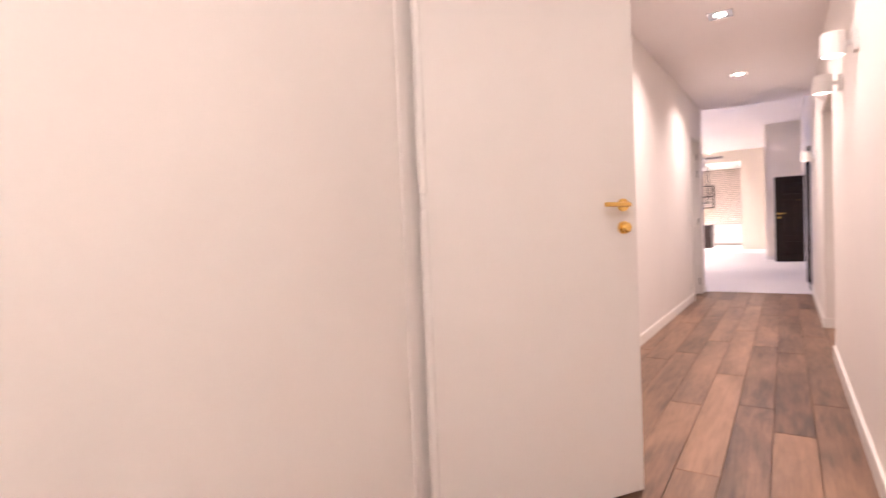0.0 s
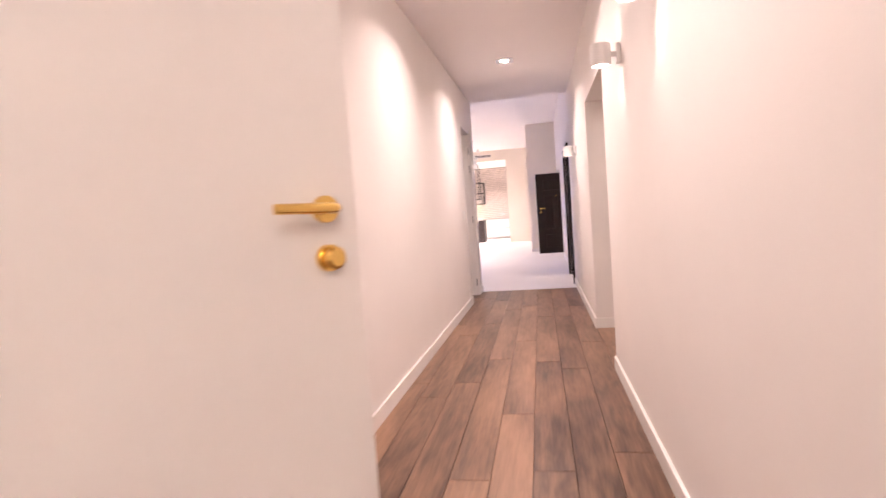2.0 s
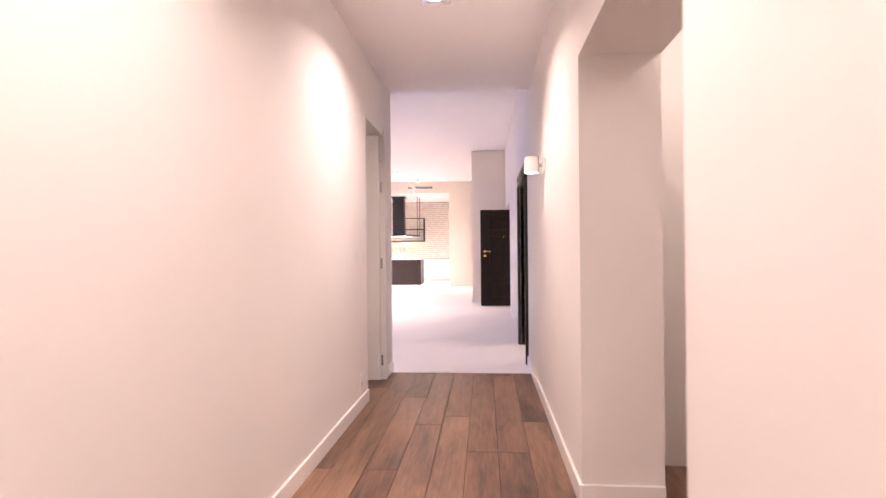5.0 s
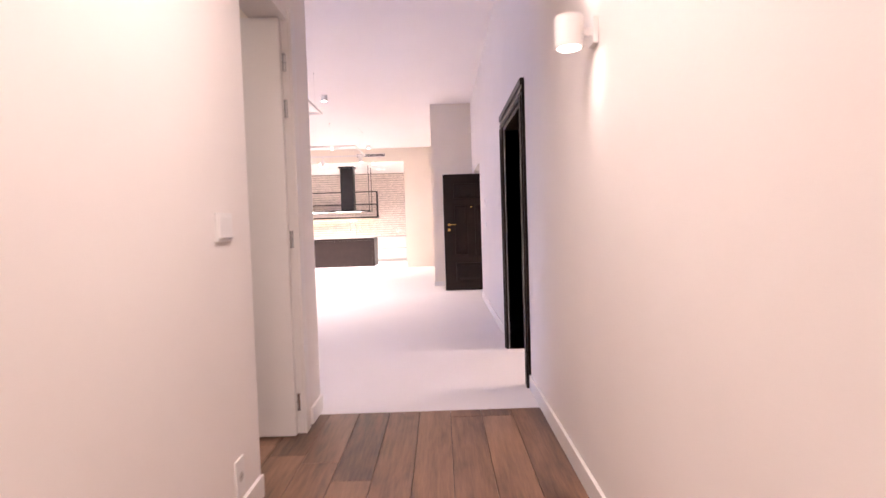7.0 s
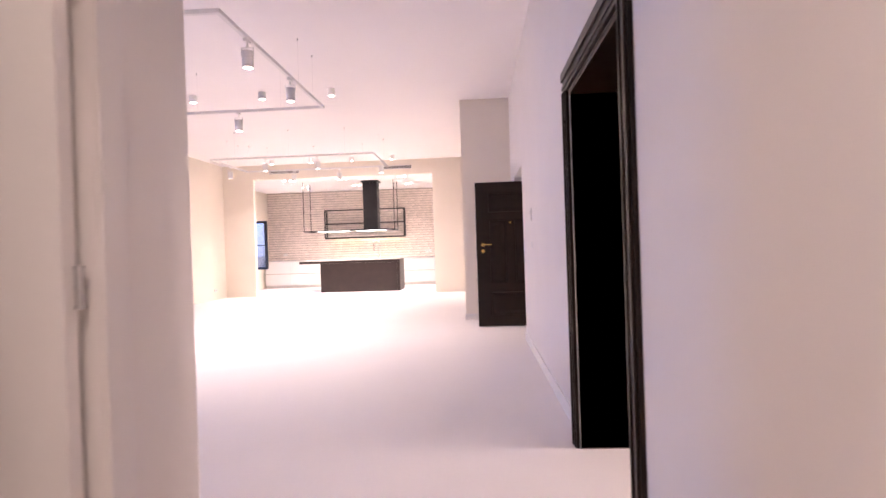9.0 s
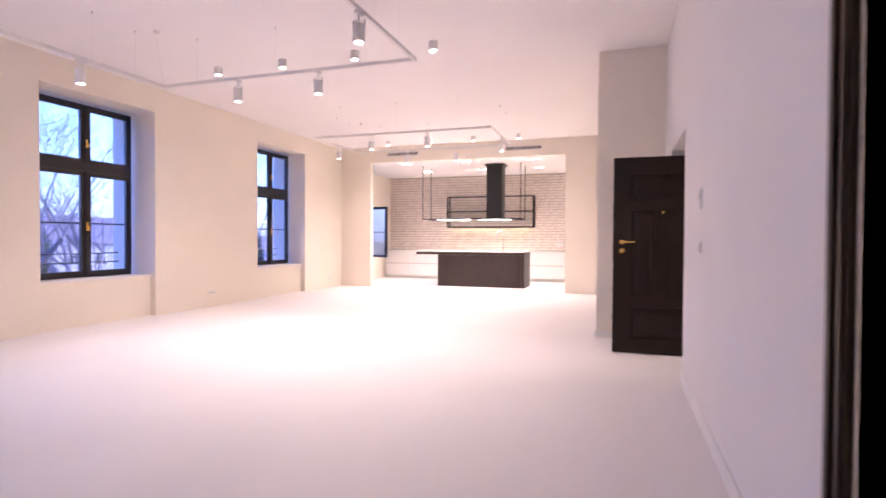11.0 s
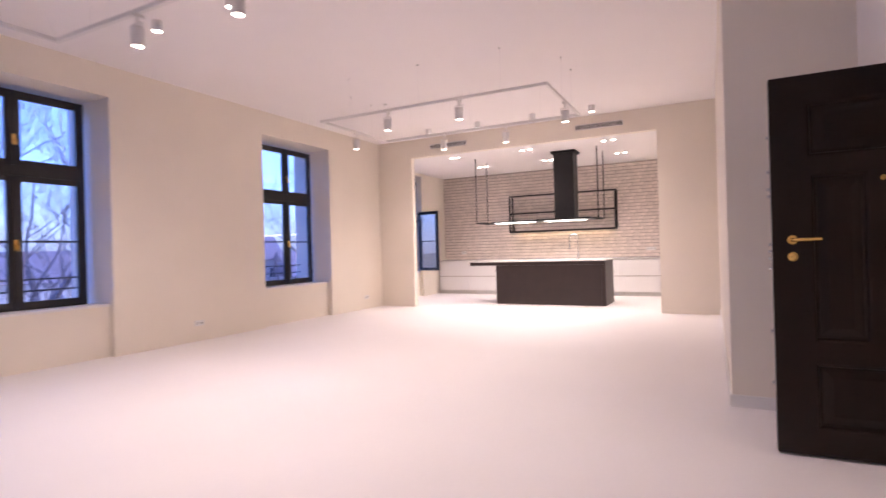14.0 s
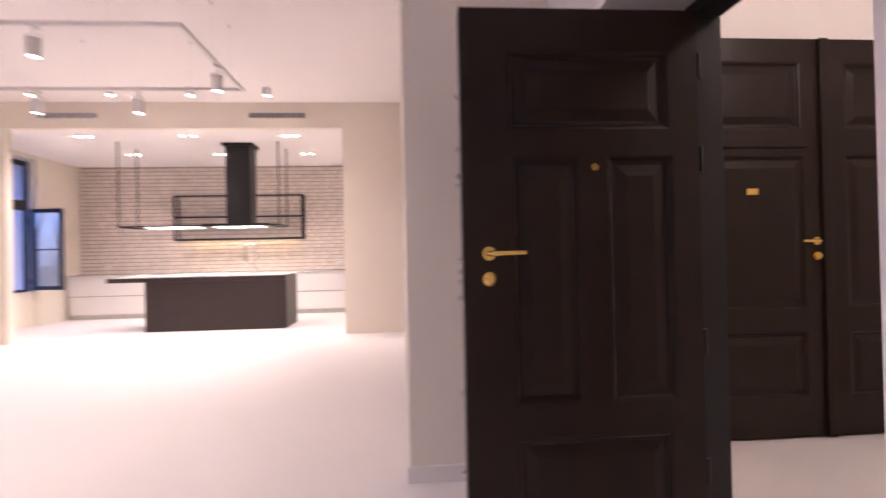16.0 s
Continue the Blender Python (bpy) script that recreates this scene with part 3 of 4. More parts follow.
for dx, dy in ((0.27, 2.8), (0.27, 5.1), (0.26, 7.37)):
    d = thing("recessed_downlight", (dx, dy, HC), "square chrome recessed downlight in the passage ceiling", "ceiling light", "passage downlights")
    part("trim_ring", boxes((-0.095, -0.095, -0.006, 0.095, -0.07, -0.001), (-0.095, 0.07, -0.006, 0.095, 0.095, -0.001), (-0.095, -0.07, -0.006, -0.07, 0.07, -0.001), (0.07, -0.07, -0.006, 0.095, 0.07, -0.001)), CHROME, d)
    part("reflector", boxes((-0.07, -0.07, -0.003, 0.07, 0.07, -0.001)), CHROME, d, "bright metal reflector")
    bm = bmesh.new()
    disc(bm, 0.045, -0.005)
    part("bulb", bm, BULB, d, "glowing lamp")
    ceiling_area(dx, dy)


def plate(name, at, w, h, label, category, normal, rocker=True):
    """A small wall plate in the yz plane; normal: +1 faces +x."""
    p = thing(name, at, label, category)
    x0, x1 = (0, 0.009) if normal > 0 else (-0.009, 0)
    part("cover_frame", boxes((x0, -w / 2, -h / 2, x1, w / 2, h / 2), bevel=0.003), PLASTIC, p)
    e = normal * 0.009
    if rocker:
        part("rocker", boxes((min(e, e + normal * 0.005), -w / 2 + 0.014, -h / 2 + 0.014, max(e, e + normal * 0.005), w / 2 - 0.014, h / 2 - 0.014), bevel=0.002), PLASTIC, p)
    else:
        n = max(1, round(w / 0.075))
        # Wells and pin holes are flat discs; their shade is put into the colour.
        for k in range(n):
            bm = bmesh.new()
            c = (k - (n - 1) / 2) * 0.071
            tube(bm, [(e + normal * 0.0005, c, 0), (e + normal * 0.0025, c, 0)], [0.02, 0.019], 18)
            part("socket_well_shade", bm, ALU, p, smooth=True)
            for q in (-0.0095, 0.0095):
                bm = bmesh.new()
                tube(bm, [(e + normal * 0.0026, c + q, 0), (e + normal * 0.0032, c + q, 0)], 0.003, 8)
                part("pin_hole_shade", bm, SLOT, p)
    return p


plate("light_switch", (left_x(8.06), 8.06, 1.21), 0.15, 0.11, "white plastic light switch on the cream wall", "switch", 1)
plate("wall_socket", (left_x(8.1), 8.1, 0.2), 0.082, 0.15, "white plastic socket above the baseboard", "socket", 1, False)
plate("wall_socket", (XW, 17.42, 0.26), 0.155, 0.08, "double white wall socket below the windows", "socket", 1, False)
plate("wall_socket", (XW, 21.6, 0.25), 0.155, 0.08, "double white wall socket near the corner", "socket", 1, False)
thermostat = plate("thermostat", (XE, 13.66, 1.53), 0.11, 0.14, "white wall thermostat beside the entrance", "thermostat", -1)
part("display", boxes((-0.0155, -0.03, 0.0, -0.0142, 0.03, 0.04)), ALU, thermostat, "small grey display")
plate("light_switch", (XE, 13.66, 1.2), 0.082, 0.082, "white plastic light switch below the thermostat", "switch", -1)

# ---- living room lights ----
def ceiling_spot(x, y):
    s = thing("ceiling_spot", (x, y, HL), "white cylindrical surface spotlight on the ceiling", "ceiling light", "ceiling spotlights")
    bm = bmesh.new()
    lathe(bm, [(0.001, 0.0), (0.055, 0.0), (0.055, -0.105), (0.052, -0.11), (0.044, -0.11), (0.042, -0.09), (0.001, -0.085)], 24)
    part("housing", bm, WHITEMETAL, s, smooth=True)
    bm = bmesh.new()
    disc(bm, 0.041, -0.1)
    part("bulb", bm, BULB, s, "glowing lamp")
    lamp("ceiling_spot_light", (x, y, HL - 0.125), SPOT_W, 0.035, 118, 1.0)


for sy in (15.7, 21.5):
    for sx in (-4.82, -3.76, -2.68, -1.62):
        ceiling_spot(sx, sy)

ZT = 3.09


def track_light(x0, x1, y0, y1, heads):
    cx, cy = (x0 + x1) / 2, (y0 + y1) / 2
    t = thing("track_light", (cx, cy, ZT), "white rectangular suspended light track with cylinder spots", "track light", "suspended light tracks")
    a, b = (x1 - x0) / 2, (y1 - y0) / 2
    w = 0.018
    for r in ((-a - w, -b - w, 0, a + w, -b + w, 0.035), (-a - w, b - w, 0, a + w, b + w, 0.035), (-a - w, -b + w, 0, -a + w, b - w, 0.035), (a - w, -b + w, 0, a + w, b - w, 0.035)):
        part("track_rail", boxes(r, bevel=0.002), WHITEMETAL, t)
    for wx, wy in [(fx * a, sy * b) for fx in (-0.7, -0.03, 0.66) for sy in (-1, 1)] + [(sx * a, b - e) for sx in (-1, 1) for e in (0.42, 0.95)]:
        bm = bmesh.new()
        tube(bm, [(wx, wy, 0.03), (wx, wy, HL - ZT - 0.02)], 0.0007, 5)
        part("suspension_wire", bm, CHROME, t)
        bm = bmesh.new()
        lathe(bm, [(0.001, HL - ZT - 0.024), (0.004, HL - ZT - 0.022), (0.005, HL - ZT)], 12, (wx, wy, 0))
        part("wire_anchor", bm, BLACKSTEEL, t, "tiny dark ceiling anchor", smooth=True)
    bm = bmesh.new()
    tube(bm, [(-a, b, 0.03), (-a + 0.02, b - 0.1, 0.25), (-a + 0.22, b - 0.33, HL - ZT - 0.02)], 0.002, 6)
    part("feed_cable", bm, WHITEMETAL, t)
    bm = bmesh.new()
    lathe(bm, [(0.001, HL - ZT - 0.03), (0.028, HL - ZT - 0.028), (0.03, HL - ZT)], 16, (-a + 0.22, b - 0.33, 0))
    part("canopy", bm, WHITEMETAL, t, smooth=True)
    for hx, hy in heads:
        px, py = hx - cx, hy - cy
        bm = bmesh.new()
        box(bm, px - 0.016, py - 0.05, -0.025, px + 0.016, py + 0.05, 0.002, bevel=0.003)
        tube(bm, [(px, py, -0.02), (px, py, -0.075)], 0.009, 10)
        box(bm, px - 0.056, py - 0.008, -0.14, px - 0.051, py + 0.008, -0.068)
        box(bm, px + 0.051, py - 0.008, -0.14, px + 0.056, py + 0.008, -0.068)
        box(bm, px - 0.056, py - 0.008, -0.073, px + 0.056, py + 0.008, -0.068)
        h = part("spot_adapter", bm, WHITEMETAL, t)
        bm = bmesh.new()
        lathe(bm, [(0.001, -0.1), (0.046, -0.1), (0.05, -0.104), (0.05, -0.245), (0.047, -0.25), (0.04, -0.25), (0.038, -0.225), (0.001, -0.22)], 24, (px, py, 0))
        hh = part("spot_head", bm, WHITEMETAL, t, smooth=True)
        bm = bmesh.new()
        disc(bm, 0.037, -0.236, (px, py))
        part("bulb", bm, BULB, hh, "glowing lamp")
        lamp("track_spot_light", (hx, hy, ZT - 0.262), TRACK_W, 0.03, 108, 1.0)


track_light(-4.79, -1.485, 11.9, 14.75, [(-4.79, 13.67), (-3.7, 14.75), (-2.63, 14.75), (-1.485, 13.51), (-1.485, 12.43)])
track_light(-4.77, -1.49, 18.18, 19.85, [(-4.77, 19.0), (-3.66, 18.18), (-2.6, 18.18), (-1.49, 19.05), (-3.66, 19.85), (-2.6, 19.85)])


def vent(x0, x1, z0, z1):
    v = thing("air_vent", ((x0 + x1) / 2, YB, (z0 + z1) / 2), "slim slatted metal air vent above the opening", "air vent", "air vents")
    a, b = (x1 - x0) / 2, (z1 - z0) / 2
    # Near-black sheet standing in for the shade behind the slats.
    part("slat_gap_shade", boxes((-a, -0.004, -b, a, 0.0, b)), SLOT, v)
    part("vent_frame", boxes((-a, -0.016, -b, a, -0.004, -b + 0.012), (-a, -0.016, b - 0.012, a, -0.004, b), (-a, -0.016, -b + 0.012, -a + 0.012, -0.004, b - 0.012), (a - 0.012, -0.016, -b + 0.012, a, -0.004, b - 0.012), bevel=0.002), WHITEMETAL, v)
    n = int(2 * a / 0.028)
    for k in range(1, n):
        xx = -a + 0.012 + (2 * a - 0.024) * k / n
        part("slat", boxes((xx - 0.004, -0.014, -b + 0.012, xx + 0.004, -0.004, b - 0.012)), WHITEMETAL, v)


vent(-5.17, -4.32, 3.385, 3.485)
vent(-2.07, -1.21, 3.385, 3.485)

# ---- kitchen ----
island = thing("kitchen_island", (-2.95, 23.1, 0), "dark stained oak kitchen island with a cantilevered top", "kitchen island")
part("body", boxes((-1.14, 0.0, 0.0, 1.12, 0.9, 0.84), bevel=0.004), ISLANDWOOD, island)
part("apron", boxes((-1.76, -0.005, 0.842, 1.2, 0.95, 0.915), bevel=0.003), ISLANDWOOD, island)
part("end_panel", boxes((1.122, 0.002, 0.0, 1.2, 0.948, 0.84), bevel=0.003), ISLANDWOOD, island)
tagged(part("worktop", boxes((-4.712, 23.092, 0.916, -1.748, 24.052, 0.936), bevel=0.003), WORKTOP), "thin pale stone worktop on the island", "worktop")
tap = thing("kitchen_tap", (-2.44, 23.8, 0.936), "tall steel kitchen tap on the island", "tap")
bm = bmesh.new()
lathe(bm, [(0.001, 0.0), (0.028, 0.0), (0.028, 0.01), (0.02, 0.05), (0.001, 0.052)], 20)
part("tap_base", bm, CHROME, tap, smooth=True)
bm = bmesh.new()
tube(bm, [(0, 0, 0.04), (0, 0, 0.44)] + [(-0.09 + 0.09 * math.cos(q), 0, 0.46 + 0.09 * math.sin(q)) for q in np.linspace(0.1, math.pi, 13)] + [(-0.18, 0, 0.33)], 0.013, 12)
part("spout", bm, CHROME, tap, smooth=True)
bm = bmesh.new()
tube(bm, [(-0.18, 0, 0.34), (-0.18, 0, 0.22)], [0.016, 0.02], 12)
part("spray_head", bm, CHROME, tap, smooth=True)
bm = bmesh.new()
tube(bm, [(0.0, -0.015, 0.06), (0.03, -0.05, 0.085), (0.06, -0.07, 0.09)], [0.009, 0.007, 0.006], 10)
part("tap_lever", bm, CHROME, tap, smooth=True)

hood = thing("extractor_hood", (-2.62, 23.6, 0), "black steel extractor column over the island with hanging light frame", "extractor hood")
part("chimney", boxes((-0.215, -0.17, 1.83, 0.215, 0.2, HK - 0.012), bevel=0.003), BLACKSTEEL, hood)
part("ceiling_flange", boxes((-0.26, -0.215, HK - 0.05, 0.26, 0.245, HK - 0.001), bevel=0.003), BLACKSTEEL, hood)
part("hood_plate", boxes((-0.6, -0.28, 1.79, 0.55, 0.38, 1.83), bevel=0.004), BLACKSTEEL, hood)
part("light_panel", boxes((-0.45, -0.12, 1.782, 0.38, 0.22, 1.789)), PANEL_GLOW, hood, "glowing light panel")
pend = thing("pendant_light_frame", (-3.25, 23.65, 1.79), "thin black steel light frame hung on rods over the island", "pendant light")
for r in ((-1.37, -0.35, 0, 0.03, -0.32, 0.025), (-1.37, 0.32, 0, 0.03, 0.35, 0.025), (-1.37, -0.32, 0, -1.34, 0.32, 0.025), (1.18, -0.35, 0, 1.37, -0.32, 0.025), (1.18, 0.32, 0, 1.37, 0.35, 0.025), (1.34, -0.32, 0, 1.37, 0.32, 0.025)):
    part("frame_bar", boxes(r, bevel=0.002), BLACKSTEEL, pend)
part("lamp_body", boxes((-1.05, -0.3, 0.002, 0.0, 0.3, 0.024), bevel=0.002), BLACKSTEEL, pend)
part("light_panel", boxes((-0.98, -0.2, -0.006, -0.12, 0.2, 0.001)), PANEL_GLOW, pend, "glowing light panel")
for rx in (-1.355, 1.355):
    for ry in (-0.335, 0.335):
        bm = bmesh.new()
        tube(bm, [(rx, ry, 0.02), (rx, ry, HK - 1.79)], 0.011, 10)
        part("hanging_rod", bm, BLACKSTEEL, pend, smooth=True)
for nm, ax, ay in (("panel_light", -3.78, 23.65), ("panel_light", -2.65, 23.65)):
    d = LAMPS.get("panel") or bpy.data.lights.new("panel_light", "AREA")
    LAMPS["panel"] = d
    d.shape, d.size, d.size_y, d.energy, d.color = "RECTANGLE", 0.8, 0.32, PANEL_W, (1.0, 0.93, 0.9)
    ob = new(nm, d)
    ob.location = (ax, ay, 1.77)

shelf = thing("wall_shelf_frame", (-3.28, 25.64, 0), "open black steel shelf frame on the brick wall", "shelf")
A, S, D = 1.36, 0.018, 0.245
for z in (1.64, 2.12, 2.585):
    for yy in (0.0, D) if z < 1.7 else (0.0,):
        part("rail", boxes((-A, yy - S, z - S, A, yy + S, z + S), bevel=0.002), BLACKSTEEL, shelf)
    for xx in (-A, A):
        part("side_rail", boxes((xx - S, 0.019, z - S, xx + S, D - 0.019, z + S), bevel=0.002), BLACKSTEEL, shelf)
for xx in (-A, A):
    for yy in (0.0, D):
        part("post", boxes((xx - S, yy - S, 1.659, xx + S, yy + S, 2.101), (xx - S, yy - S, 2.139, xx + S, yy + S, 2.566), bevel=0.002), BLACKSTEEL, shelf)
for z in (1.645, 2.125):
    part("shelf_board", boxes((-A + 0.017, 0.017, z - 0.006, A - 0.017, D - 0.019, z + 0.006)), BLACKSTEEL, shelf)
part("led_strip", boxes((-A + 0.1, 0.15, 1.629, A - 0.1, 0.17, 1.6385)), LED, shelf, "warm glowing light strip")
d = bpy.data.lights.new("shelf_light", "AREA")
d.shape, d.size, d.size_y, d.energy, d.color = "RECTANGLE", 2.4, 0.05, SHELF_W, (1.0, 0.7, 0.42)
ob = new("shelf_light", d)
ob.location = (-3.265, 25.8, 1.62)

# base cabinets: two drawers each
cuts = [-6.66, -5.75, -4.8, -3.85, -2.9, -1.85, -0.9, 0.08]
for a, b in zip(cuts, cuts[1:]):
    w = b - a
    c = thing("base_cabinet", (a, 25.35, 0), "white handleless kitchen base cabinet with two drawers", "cabinet", "kitchen base cabinets")
    part("carcass", boxes((0.002, 0.022, 0.1, w - 0.002, 0.58, 0.895)), CABINET, c)
    part("plinth", boxes((0.0, 0.06, 0.0, w, 0.075, 0.098)), ALU, c, "dark recessed plinth")
    part("drawer_front", boxes((0.002, 0.0, 0.105, w - 0.002, 0.02, 0.47), bevel=0.002), CABINET, c)
    part("drawer_front", boxes((0.002, 0.0, 0.492, w - 0.002, 0.02, 0.865), bevel=0.002), CABINET, c)
    part("grip_channel", boxes((0.002, 0.01, 0.472, w - 0.002, 0.02, 0.49)), MORTAR, c, "recessed grip channel")
tagged(part("kitchen_worktop", boxes((-6.7, 25.33, 0.897, 0.09, 25.92, 0.922), bevel=0.003), WORKTOP), "long pale stone kitchen worktop", "worktop")


def wall_plate_back(x, z, n):
    p = thing("wall_socket", (x, 25.925, z), "row of white sockets on the brick wall", "socket")
    w = 0.075 * n
    part("cover_frame", boxes((-w / 2, -0.01, -0.04, w / 2, 0.0, 0.04), bevel=0.003), PLASTIC, p)
    # Grey discs carry the shade inside the wells.
    for k in range(n):
        bm = bmesh.new()
        xx = (k - (n - 1) / 2) * 0.073
        tube(bm, [(xx, -0.01, 0), (xx, -0.012, 0)], 0.019, 16)
        part("socket_well_shade", bm, ALU, p)


wall_plate_back(-6.14, 1.12, 2)
wall_plate_back(-1.15, 1.115, 3)

for dx in (-4.9, -3.25, -1.58):
    for dy in (22.87, 24.48):
        d = thing("twin_downlight", (dx, dy, HK), "white twin recessed downlight in the kitchen ceiling", "ceiling light", "kitchen downlights")
        part("trim_plate", boxes((-0.17, -0.085, -0.005, 0.17, 0.085, -0.001), bevel=0.002), WHITEMETAL, d)
        for q in (-0.085, 0.085):
            bm = bmesh.new()
            disc(bm, 0.036, -0.0065, (q, 0))
            part("bulb", bm, BULB, d, "glowing lamp")
        lamp("kitchen_spot", (dx, dy, HK - 0.03), KITCHEN_W, 0.06, 120, 0.8)

# lamp added out of view to light the landing
ll = thing("landing_fill_lamp", (3.0, 15.0, 3.4), "round unseen lamp added to light the landing", "ceiling light")
bm = bmesh.new()
lathe(bm, [(0.001, -0.07), (0.12, -0.06), (0.15, -0.03), (0.15, 0.0)], 28)
part("diffuser", bm, BULB_SOFT, ll, smooth=True)
d = bpy.data.lights.new("landing_fill", "POINT")
d.energy, d.shadow_soft_size, d.color = LANDING_W, 0.15, WARM
ob = new("landing_fill", d)
ob.location = (3.0, 15.0, 3.2)

def dome_light(name, at, power, label):
    t = thing(name, at, label, "ceiling light")
    bm = bmesh.new()
    lathe(bm, [(0.001, -0.07), (0.12, -0.06), (0.15, -0.03), (0.15, 0.0)], 28)
    part("diffuser", bm, BULB_SOFT, t, smooth=True)
    d = bpy.data.lights.new(name, "POINT")
    d.energy, d.shadow_soft_size, d.color = power, 0.15, WARM
    new(name, d).location = (at[0], at[1], at[2] - 0.2)


# Unseen fill lamp, added to brighten the open leaf and passage.
dome_light("side_room_fill", (-1.5, 8.2, 2.7), SIDE_W * 0.7, "unseen fill lamp added in the side room")
dome_light("closet_light", (3.8, 10.86, 2.75), CLOSET_W, "round white ceiling light in the room behind the dark door")
# Another added lamp, out of view, filling the side opening.
dome_light("side_hall_fill", (1.95, 6.4, 2.6), SIDE_W, "unseen fill lamp added in the side hall")

# unseen lamp added above and behind the start to light the vestibule
vl = thing("vestibule_fill_lamp", (1.1, -0.6, HC), "round unseen lamp added to light the vestibule", "ceiling light")
bm = bmesh.new()
lathe(bm, [(0.001, -0.07), (0.12, -0.06), (0.15, -0.03), (0.15, 0.0)], 28)
part("diffuser", bm, BULB_SOFT, vl, smooth=True)
d = bpy.data.lights.new("vestibule_fill", "POINT")
d.energy, d.shadow_soft_size, d.color = VEST_W, 0.15, (1.0, 0.87, 0.82)
ob = new("vestibule_fill", d)
ob.location = (1.1, -0.6, HC - 0.2)


# ---- outside ----
GZ = -6.0
setting("ground", boxes((-900, -900, GZ - 0.5, 900, 900, GZ)), LAWN, "flat winter lawn stretching to the horizon", "ground")


def bare_tree(name, at, height, seed, label):
    rng = random.Random(seed)
    t = thing(name, at, label, "tree")
    bt, bl = bmesh.new(), bmesh.new()

    def grow(bm, p, d, length, r, depth):
        n = 6
        pts, rad = [p], [r]
        q, dd = Vector(p), Vector(d)
        for k in range(n):
            dd = (dd + Vector((rng.uniform(-1, 1), rng.uniform(-1, 1), rng.uniform(-0.35, 0.6))) * 0.2).normalized()
            q = q + dd * length / n
            pts.append(q.copy())
            rad.append(r * (1 - 0.6 * (k + 1) / n))
        tube(bm, pts, rad, 8 if r > 0.06 else (5 if r > 0.02 else 3), caps=False)
        if depth == 0:
            return
        for k in range(rng.randint(4, 5) if depth > 1 else 6):
            i = rng.randint(2, n)
            side = Vector((rng.uniform(-1, 1), rng.uniform(-1, 1), rng.uniform(0.0, 0.9))).normalized()
            nd = (dd * 0.65 + side * 0.75).normalized()
            grow(bl, pts[i], nd, length * rng.uniform(0.5, 0.72), max(0.004, rad[i] * rng.uniform(0.4, 0.56)), depth - 1)

    grow(bt, Vector((0, 0, -0.1)), Vector((rng.uniform(-0.1, 0.1), rng.uniform(-0.1, 0.1), 1)), height * 0.36, height * 0.014, 5)
    part("trunk", bt, BARK, t, smooth=True)
    part("branches", bl, BARK, t, "bare winter twigs")
    return t


bare_tree("bare_tree", (-14.5, 18.9, GZ), 23, 3, "tall leafless tree outside the windows")
bare_tree("bare_tree", (-17.5, 23.2, GZ), 24, 8, "tall leafless tree outside the windows")
bare_tree("bare_tree", (-24.0, 24.5, GZ), 20, 12, "leafless tree behind the lawn")
bare_tree("bare_tree", (-22.5, 38.0, GZ), 20, 21, "leafless tree behind the lawn")
bare_tree("bare_tree", (-20.0, 45.0, GZ), 18, 33, "leafless tree behind the lawn")


def spruce(at, height, seed):
    rng = random.Random(seed)
    t = thing("spruce_tree", at, "dark green spruce outside the windows", "tree")
    bm = bmesh.new()
    tube(bm, [(0, 0, -0.1), (0, 0, height * 0.98)], [height * 0.02, 0.02], 8)
    part("trunk", bm, BARK, t)
    verts, faces = [], []
    for k in range(1500):
        f = rng.random() ** 0.8
        z = height * (0.08 + 0.92 * f)
        rmax = height * 0.24 * (1 - f) + 0.1
        a, r = rng.uniform(0, 2 * math.pi), rmax * rng.uniform(0.25, 1.0)
        c = Vector((r * math.cos(a), r * math.sin(a), z - 0.25 * r))
        out = Vector((math.cos(a), math.sin(a), -0.35)) * rng.uniform(0.3, 0.55)
        side = Vector((-math.sin(a), math.cos(a), rng.uniform(-0.2, 0.2))) * rng.uniform(0.1, 0.2)
        i = len(verts)
        verts += [c - side, c + out, c + side, c + Vector((0, 0, 0.12))]
        faces += [(i, i + 1, i + 3), (i + 1, i + 2, i + 3), (i, i + 2, i + 1)]
    me = bpy.data.meshes.new("crown")
    me.from_pydata(verts, [], faces)
    me.materials.append(NEEDLE)
    new("crown", me).parent = t


spruce((-25.5, 27.2, GZ), 7.6, 5)
spruce((-31, 50, GZ), 8, 6)


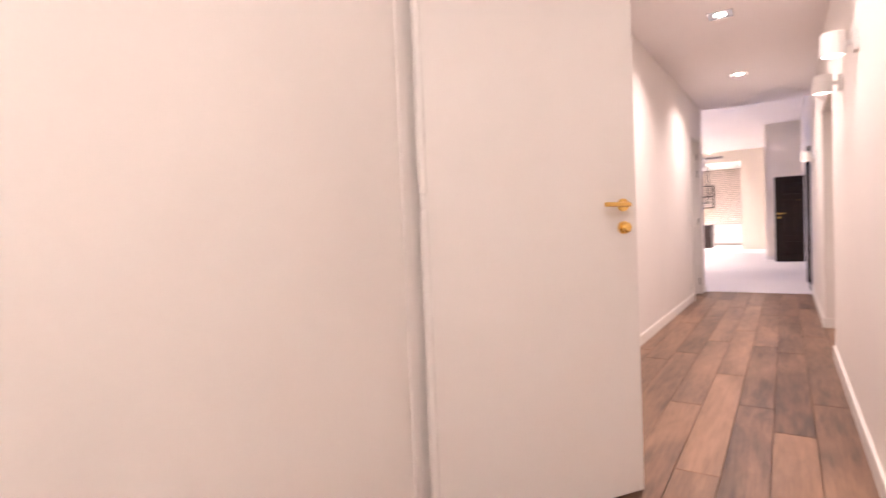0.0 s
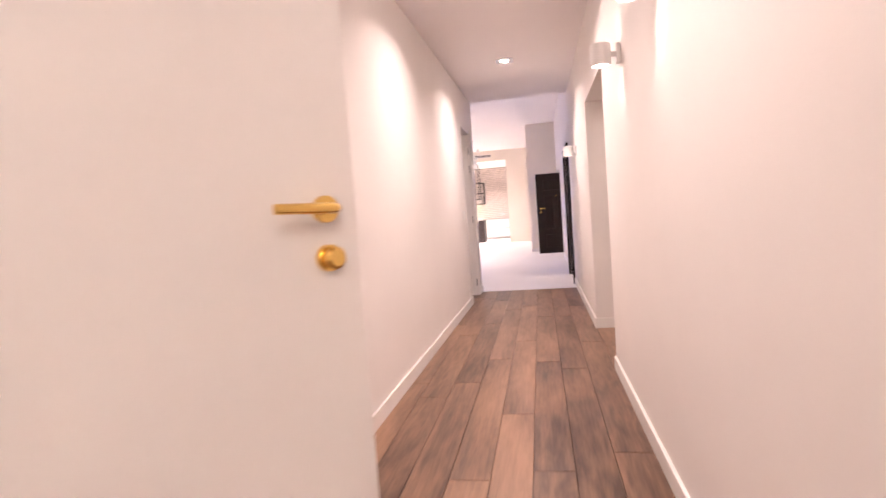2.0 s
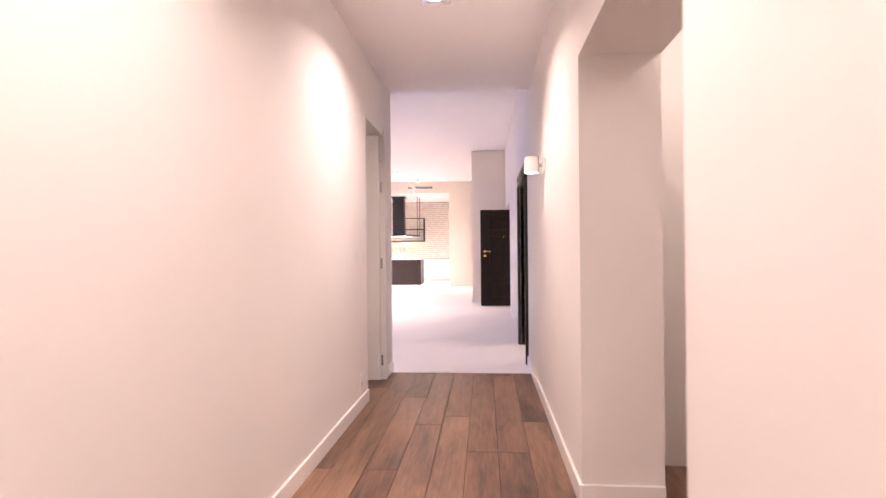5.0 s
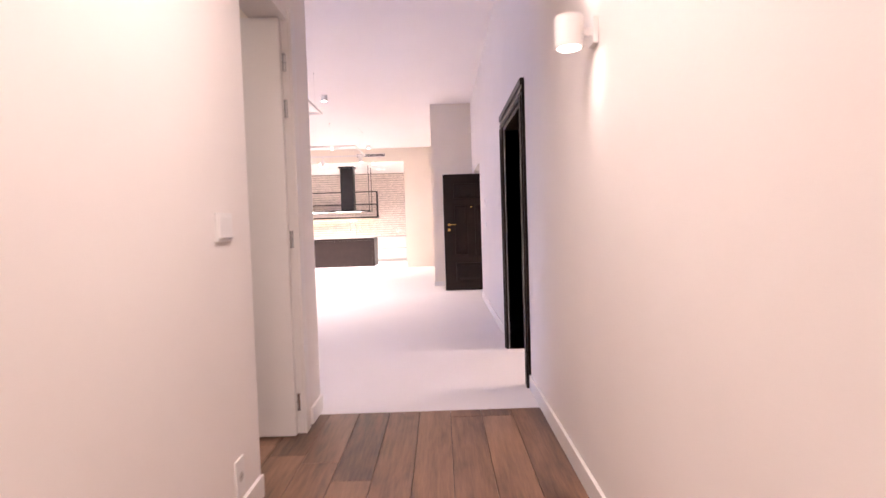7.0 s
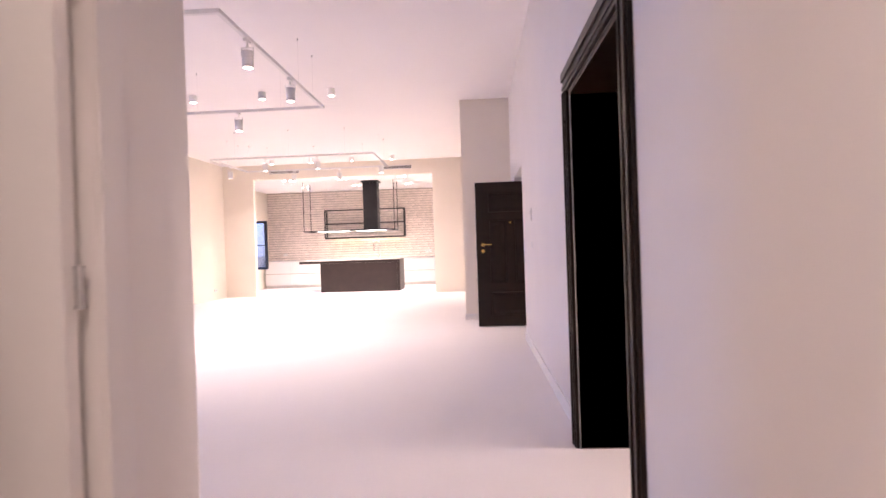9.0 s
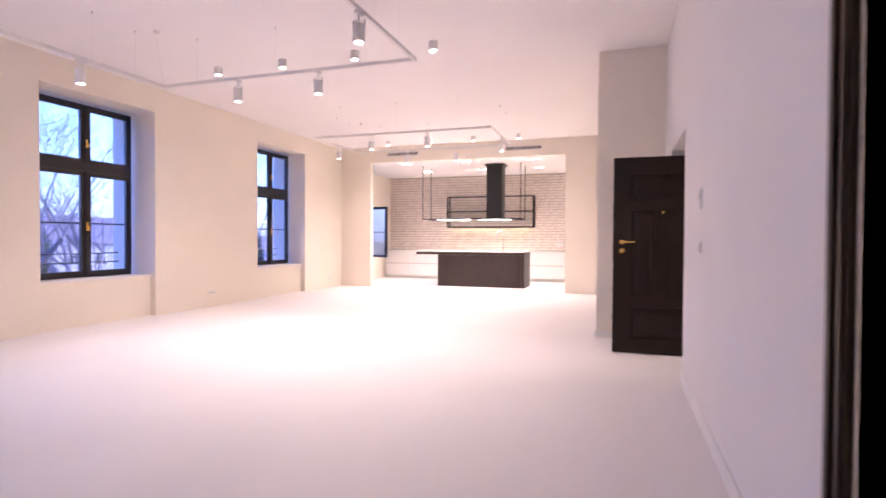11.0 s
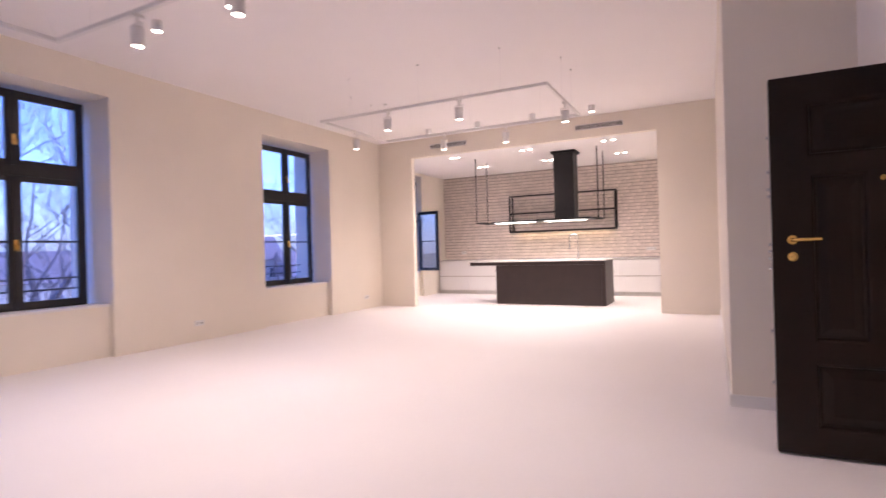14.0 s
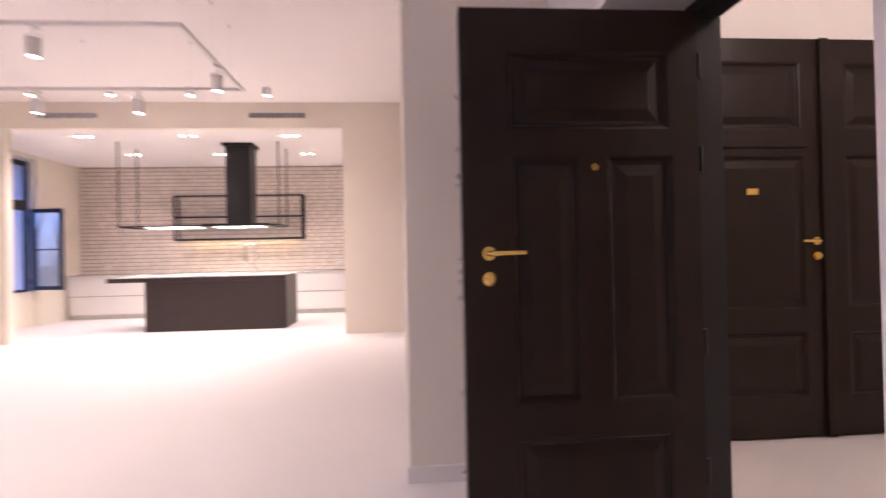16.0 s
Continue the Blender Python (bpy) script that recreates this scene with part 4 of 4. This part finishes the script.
def house(at, w, d, h, roof, rz):
    hs = thing("house", at, "plastered house with a red tiled roof in the distance", "house", rz=rz)
    part("wall", boxes((0, 0, 0, w, d, h)), RENDER_A, hs)
    bm = bmesh.new()
    vs = [bm.verts.new(q) for q in ((-0.5, -0.5, h), (w + 0.5, -0.5, h), (w + 0.5, d + 0.5, h), (-0.5, d + 0.5, h), (-0.5, d / 2, h + roof), (w + 0.5, d / 2, h + roof))]
    for f in ((0, 1, 5, 4), (2, 3, 4, 5), (0, 4, 3), (1, 2, 5), (0, 3, 2, 1)):
        bm.faces.new([vs[i] for i in f])
    rf = part("roof", bm, ROOFTILE, hs)
    part("chimney", boxes((w * 0.6, d * 0.45, h + roof * 0.5, w * 0.6 + 0.6, d * 0.45 + 0.6, h + roof + 0.9)), RENDER_A, rf)
    n = int(w / 2.4)
    for k in range(n):
        for z in np.arange(1.2, h - 1.6, 2.9):
            x = (k + 0.5) * w / n
            wi = part("window", boxes((x - 0.55, -0.06, z, x + 0.55, 0.02, z + 1.5)), BASE, hs)
            part("pane", boxes((x - 0.46, -0.075, z + 0.09, x - 0.03, -0.061, z + 1.41), (x + 0.03, -0.075, z + 0.09, x + 0.46, -0.061, z + 1.41)), HOUSEGLASS, wi)


house((-62, 26, GZ), 20, 11, 5.2, 3.0, 62)
house((-46, 62, GZ), 26, 11, 4.4, 3.2, 60)
house((-60, 50, GZ), 18, 10, 6.6, 3.2, 62)

# ---- pieces: kitchen bricks, passage planks ----
rng = random.Random(4)
bm_v, bm_f = [], []
ROW, BL = 0.083, 0.29


def brick_at(x0, x1, z0, z1, proud):
    i = len(bm_v)
    y0, y1, c = YK - 0.018, YK - 0.018 - proud, 0.004
    for yy, k in ((y0, 0.0), (y1 + c, 0.0), (y1, c)):
        bm_v.extend([(x0 + k, yy, z0 + k), (x1 - k, yy, z0 + k), (x1 - k, yy, z1 - k), (x0 + k, yy, z1 - k)])
    for r in (0, 4):
        for k in range(4):
            bm_f.append((i + r + k, i + r + (k + 1) % 4, i + r + 4 + (k + 1) % 4, i + r + 4 + k))
    bm_f.append((i + 8, i + 9, i + 10, i + 11))


def brick_mesh(length):
    if length not in cache:
        h, c, p = ROW - 0.014, 0.004, 0.016
        rings = [[(k, yy, k), (length - k, yy, k), (length - k, yy, h - k), (k, yy, h - k)] for yy, k in ((0.0, 0.0), (c - p, 0.0), (-p, c))]
        fs = [(a + k, a + (k + 1) % 4, a + 4 + (k + 1) % 4, a + 4 + k) for a in (0, 4) for k in range(4)] + [(8, 9, 10, 11)]
        m = bpy.data.meshes.new("brick")
        m.from_pydata([v for q in rings for v in q], [], fs)
        m.materials.append(BRICK)
        cache[length] = m
    return cache[length]


cache = {}
wall_brick = setting("wall_kitchen_back", boxes((-7.4, YK - 0.018, 0, 0.3, 26.25, HK)), MORTAR, "whitewashed brick kitchen wall with recessed joints", "wall")
z, count = 0.93, 0
while z < HK - 0.03:
    x = XK - rng.random() * BL
    while x < 0.08:
        wlen = BL * rng.choice((1.0, 1.0, 0.95, 1.05, 0.5))
        a, b = max(x, XK + 0.002), min(x + wlen - 0.008, 0.095)
        if a == x and b == x + wlen - 0.008 and a > -3.5 and count < 300:
            ob = new("brick", brick_mesh(round(b - a, 3)))
            ob.location = (a, YK - 0.018 + rng.uniform(0.0, 0.007), z + rng.uniform(0, 0.004))
            ob.parent = wall_brick
            count += 1
        elif b - a > 0.03:
            brick_at(a, b, z + rng.uniform(0, 0.004), z + ROW - 0.013 - rng.uniform(0, 0.004), rng.uniform(0.008, 0.017))
        x += wlen
    z += ROW
me = bpy.data.meshes.new("bricks")
me.from_pydata(bm_v, [], bm_f)
me.materials.append(BRICK)
bricks = tagged(new("bricks", me), kind="stuff")
bricks.parent = wall_brick

PW = 0.194


def plank_mesh(length, width):
    key = (round(length, 2), round(width, 3))
    if key not in cache:
        bm = bmesh.new()
        h, g, c = 0.016, 0.0012, 0.002
        lo = [bm.verts.new(q) for q in ((g, g, -h), (width - g, g, -h), (width - g, key[0] - g, -h), (g, key[0] - g, -h))]
        md = [bm.verts.new((v.co.x, v.co.y, -c)) for v in lo]
        up = [bm.verts.new((v.co.x + (c if v.co.x < width / 2 else -c), v.co.y + (c if v.co.y < key[0] / 2 else -c), 0)) for v in lo]
        for r, s in ((lo, md), (md, up)):
            for k in range(4):
                bm.faces.new((r[k], r[(k + 1) % 4], s[(k + 1) % 4], s[k]))
        bm.faces.new(up)
        cache[key] = finish(bm, OAK, "plank")
    return cache[key]


def lay(x0, x1, y0, y1, seed):
    rng = random.Random(seed)
    x = x0
    while x < x1 - 0.01:
        w = min(PW, x1 - x)
        y = y0 - rng.choice((0.0, 0.3, 0.6, 0.9, 1.2))
        while y < y1 - 0.02:
            n = rng.choice((1.5, 1.8, 2.0, 2.2))
            a, b = max(y, y0), min(y + n, y1)
            if b - a > 0.04:
                ob = new("plank", plank_mesh(b - a, w))
                ob.location = (x, a, 0)
                ob.parent = floor_wood
            y += n
        x += w


lay(XL - 0.07, XR + 0.0, YV, YT, 2)
lay(XL - 0.214, 2.4, -2.0, YV, 3)
lay(XR, XR + 1.5, 5.1, 7.1, 5)
lay(-1.7, XL - 0.07, 8.0, 9.2, 6)
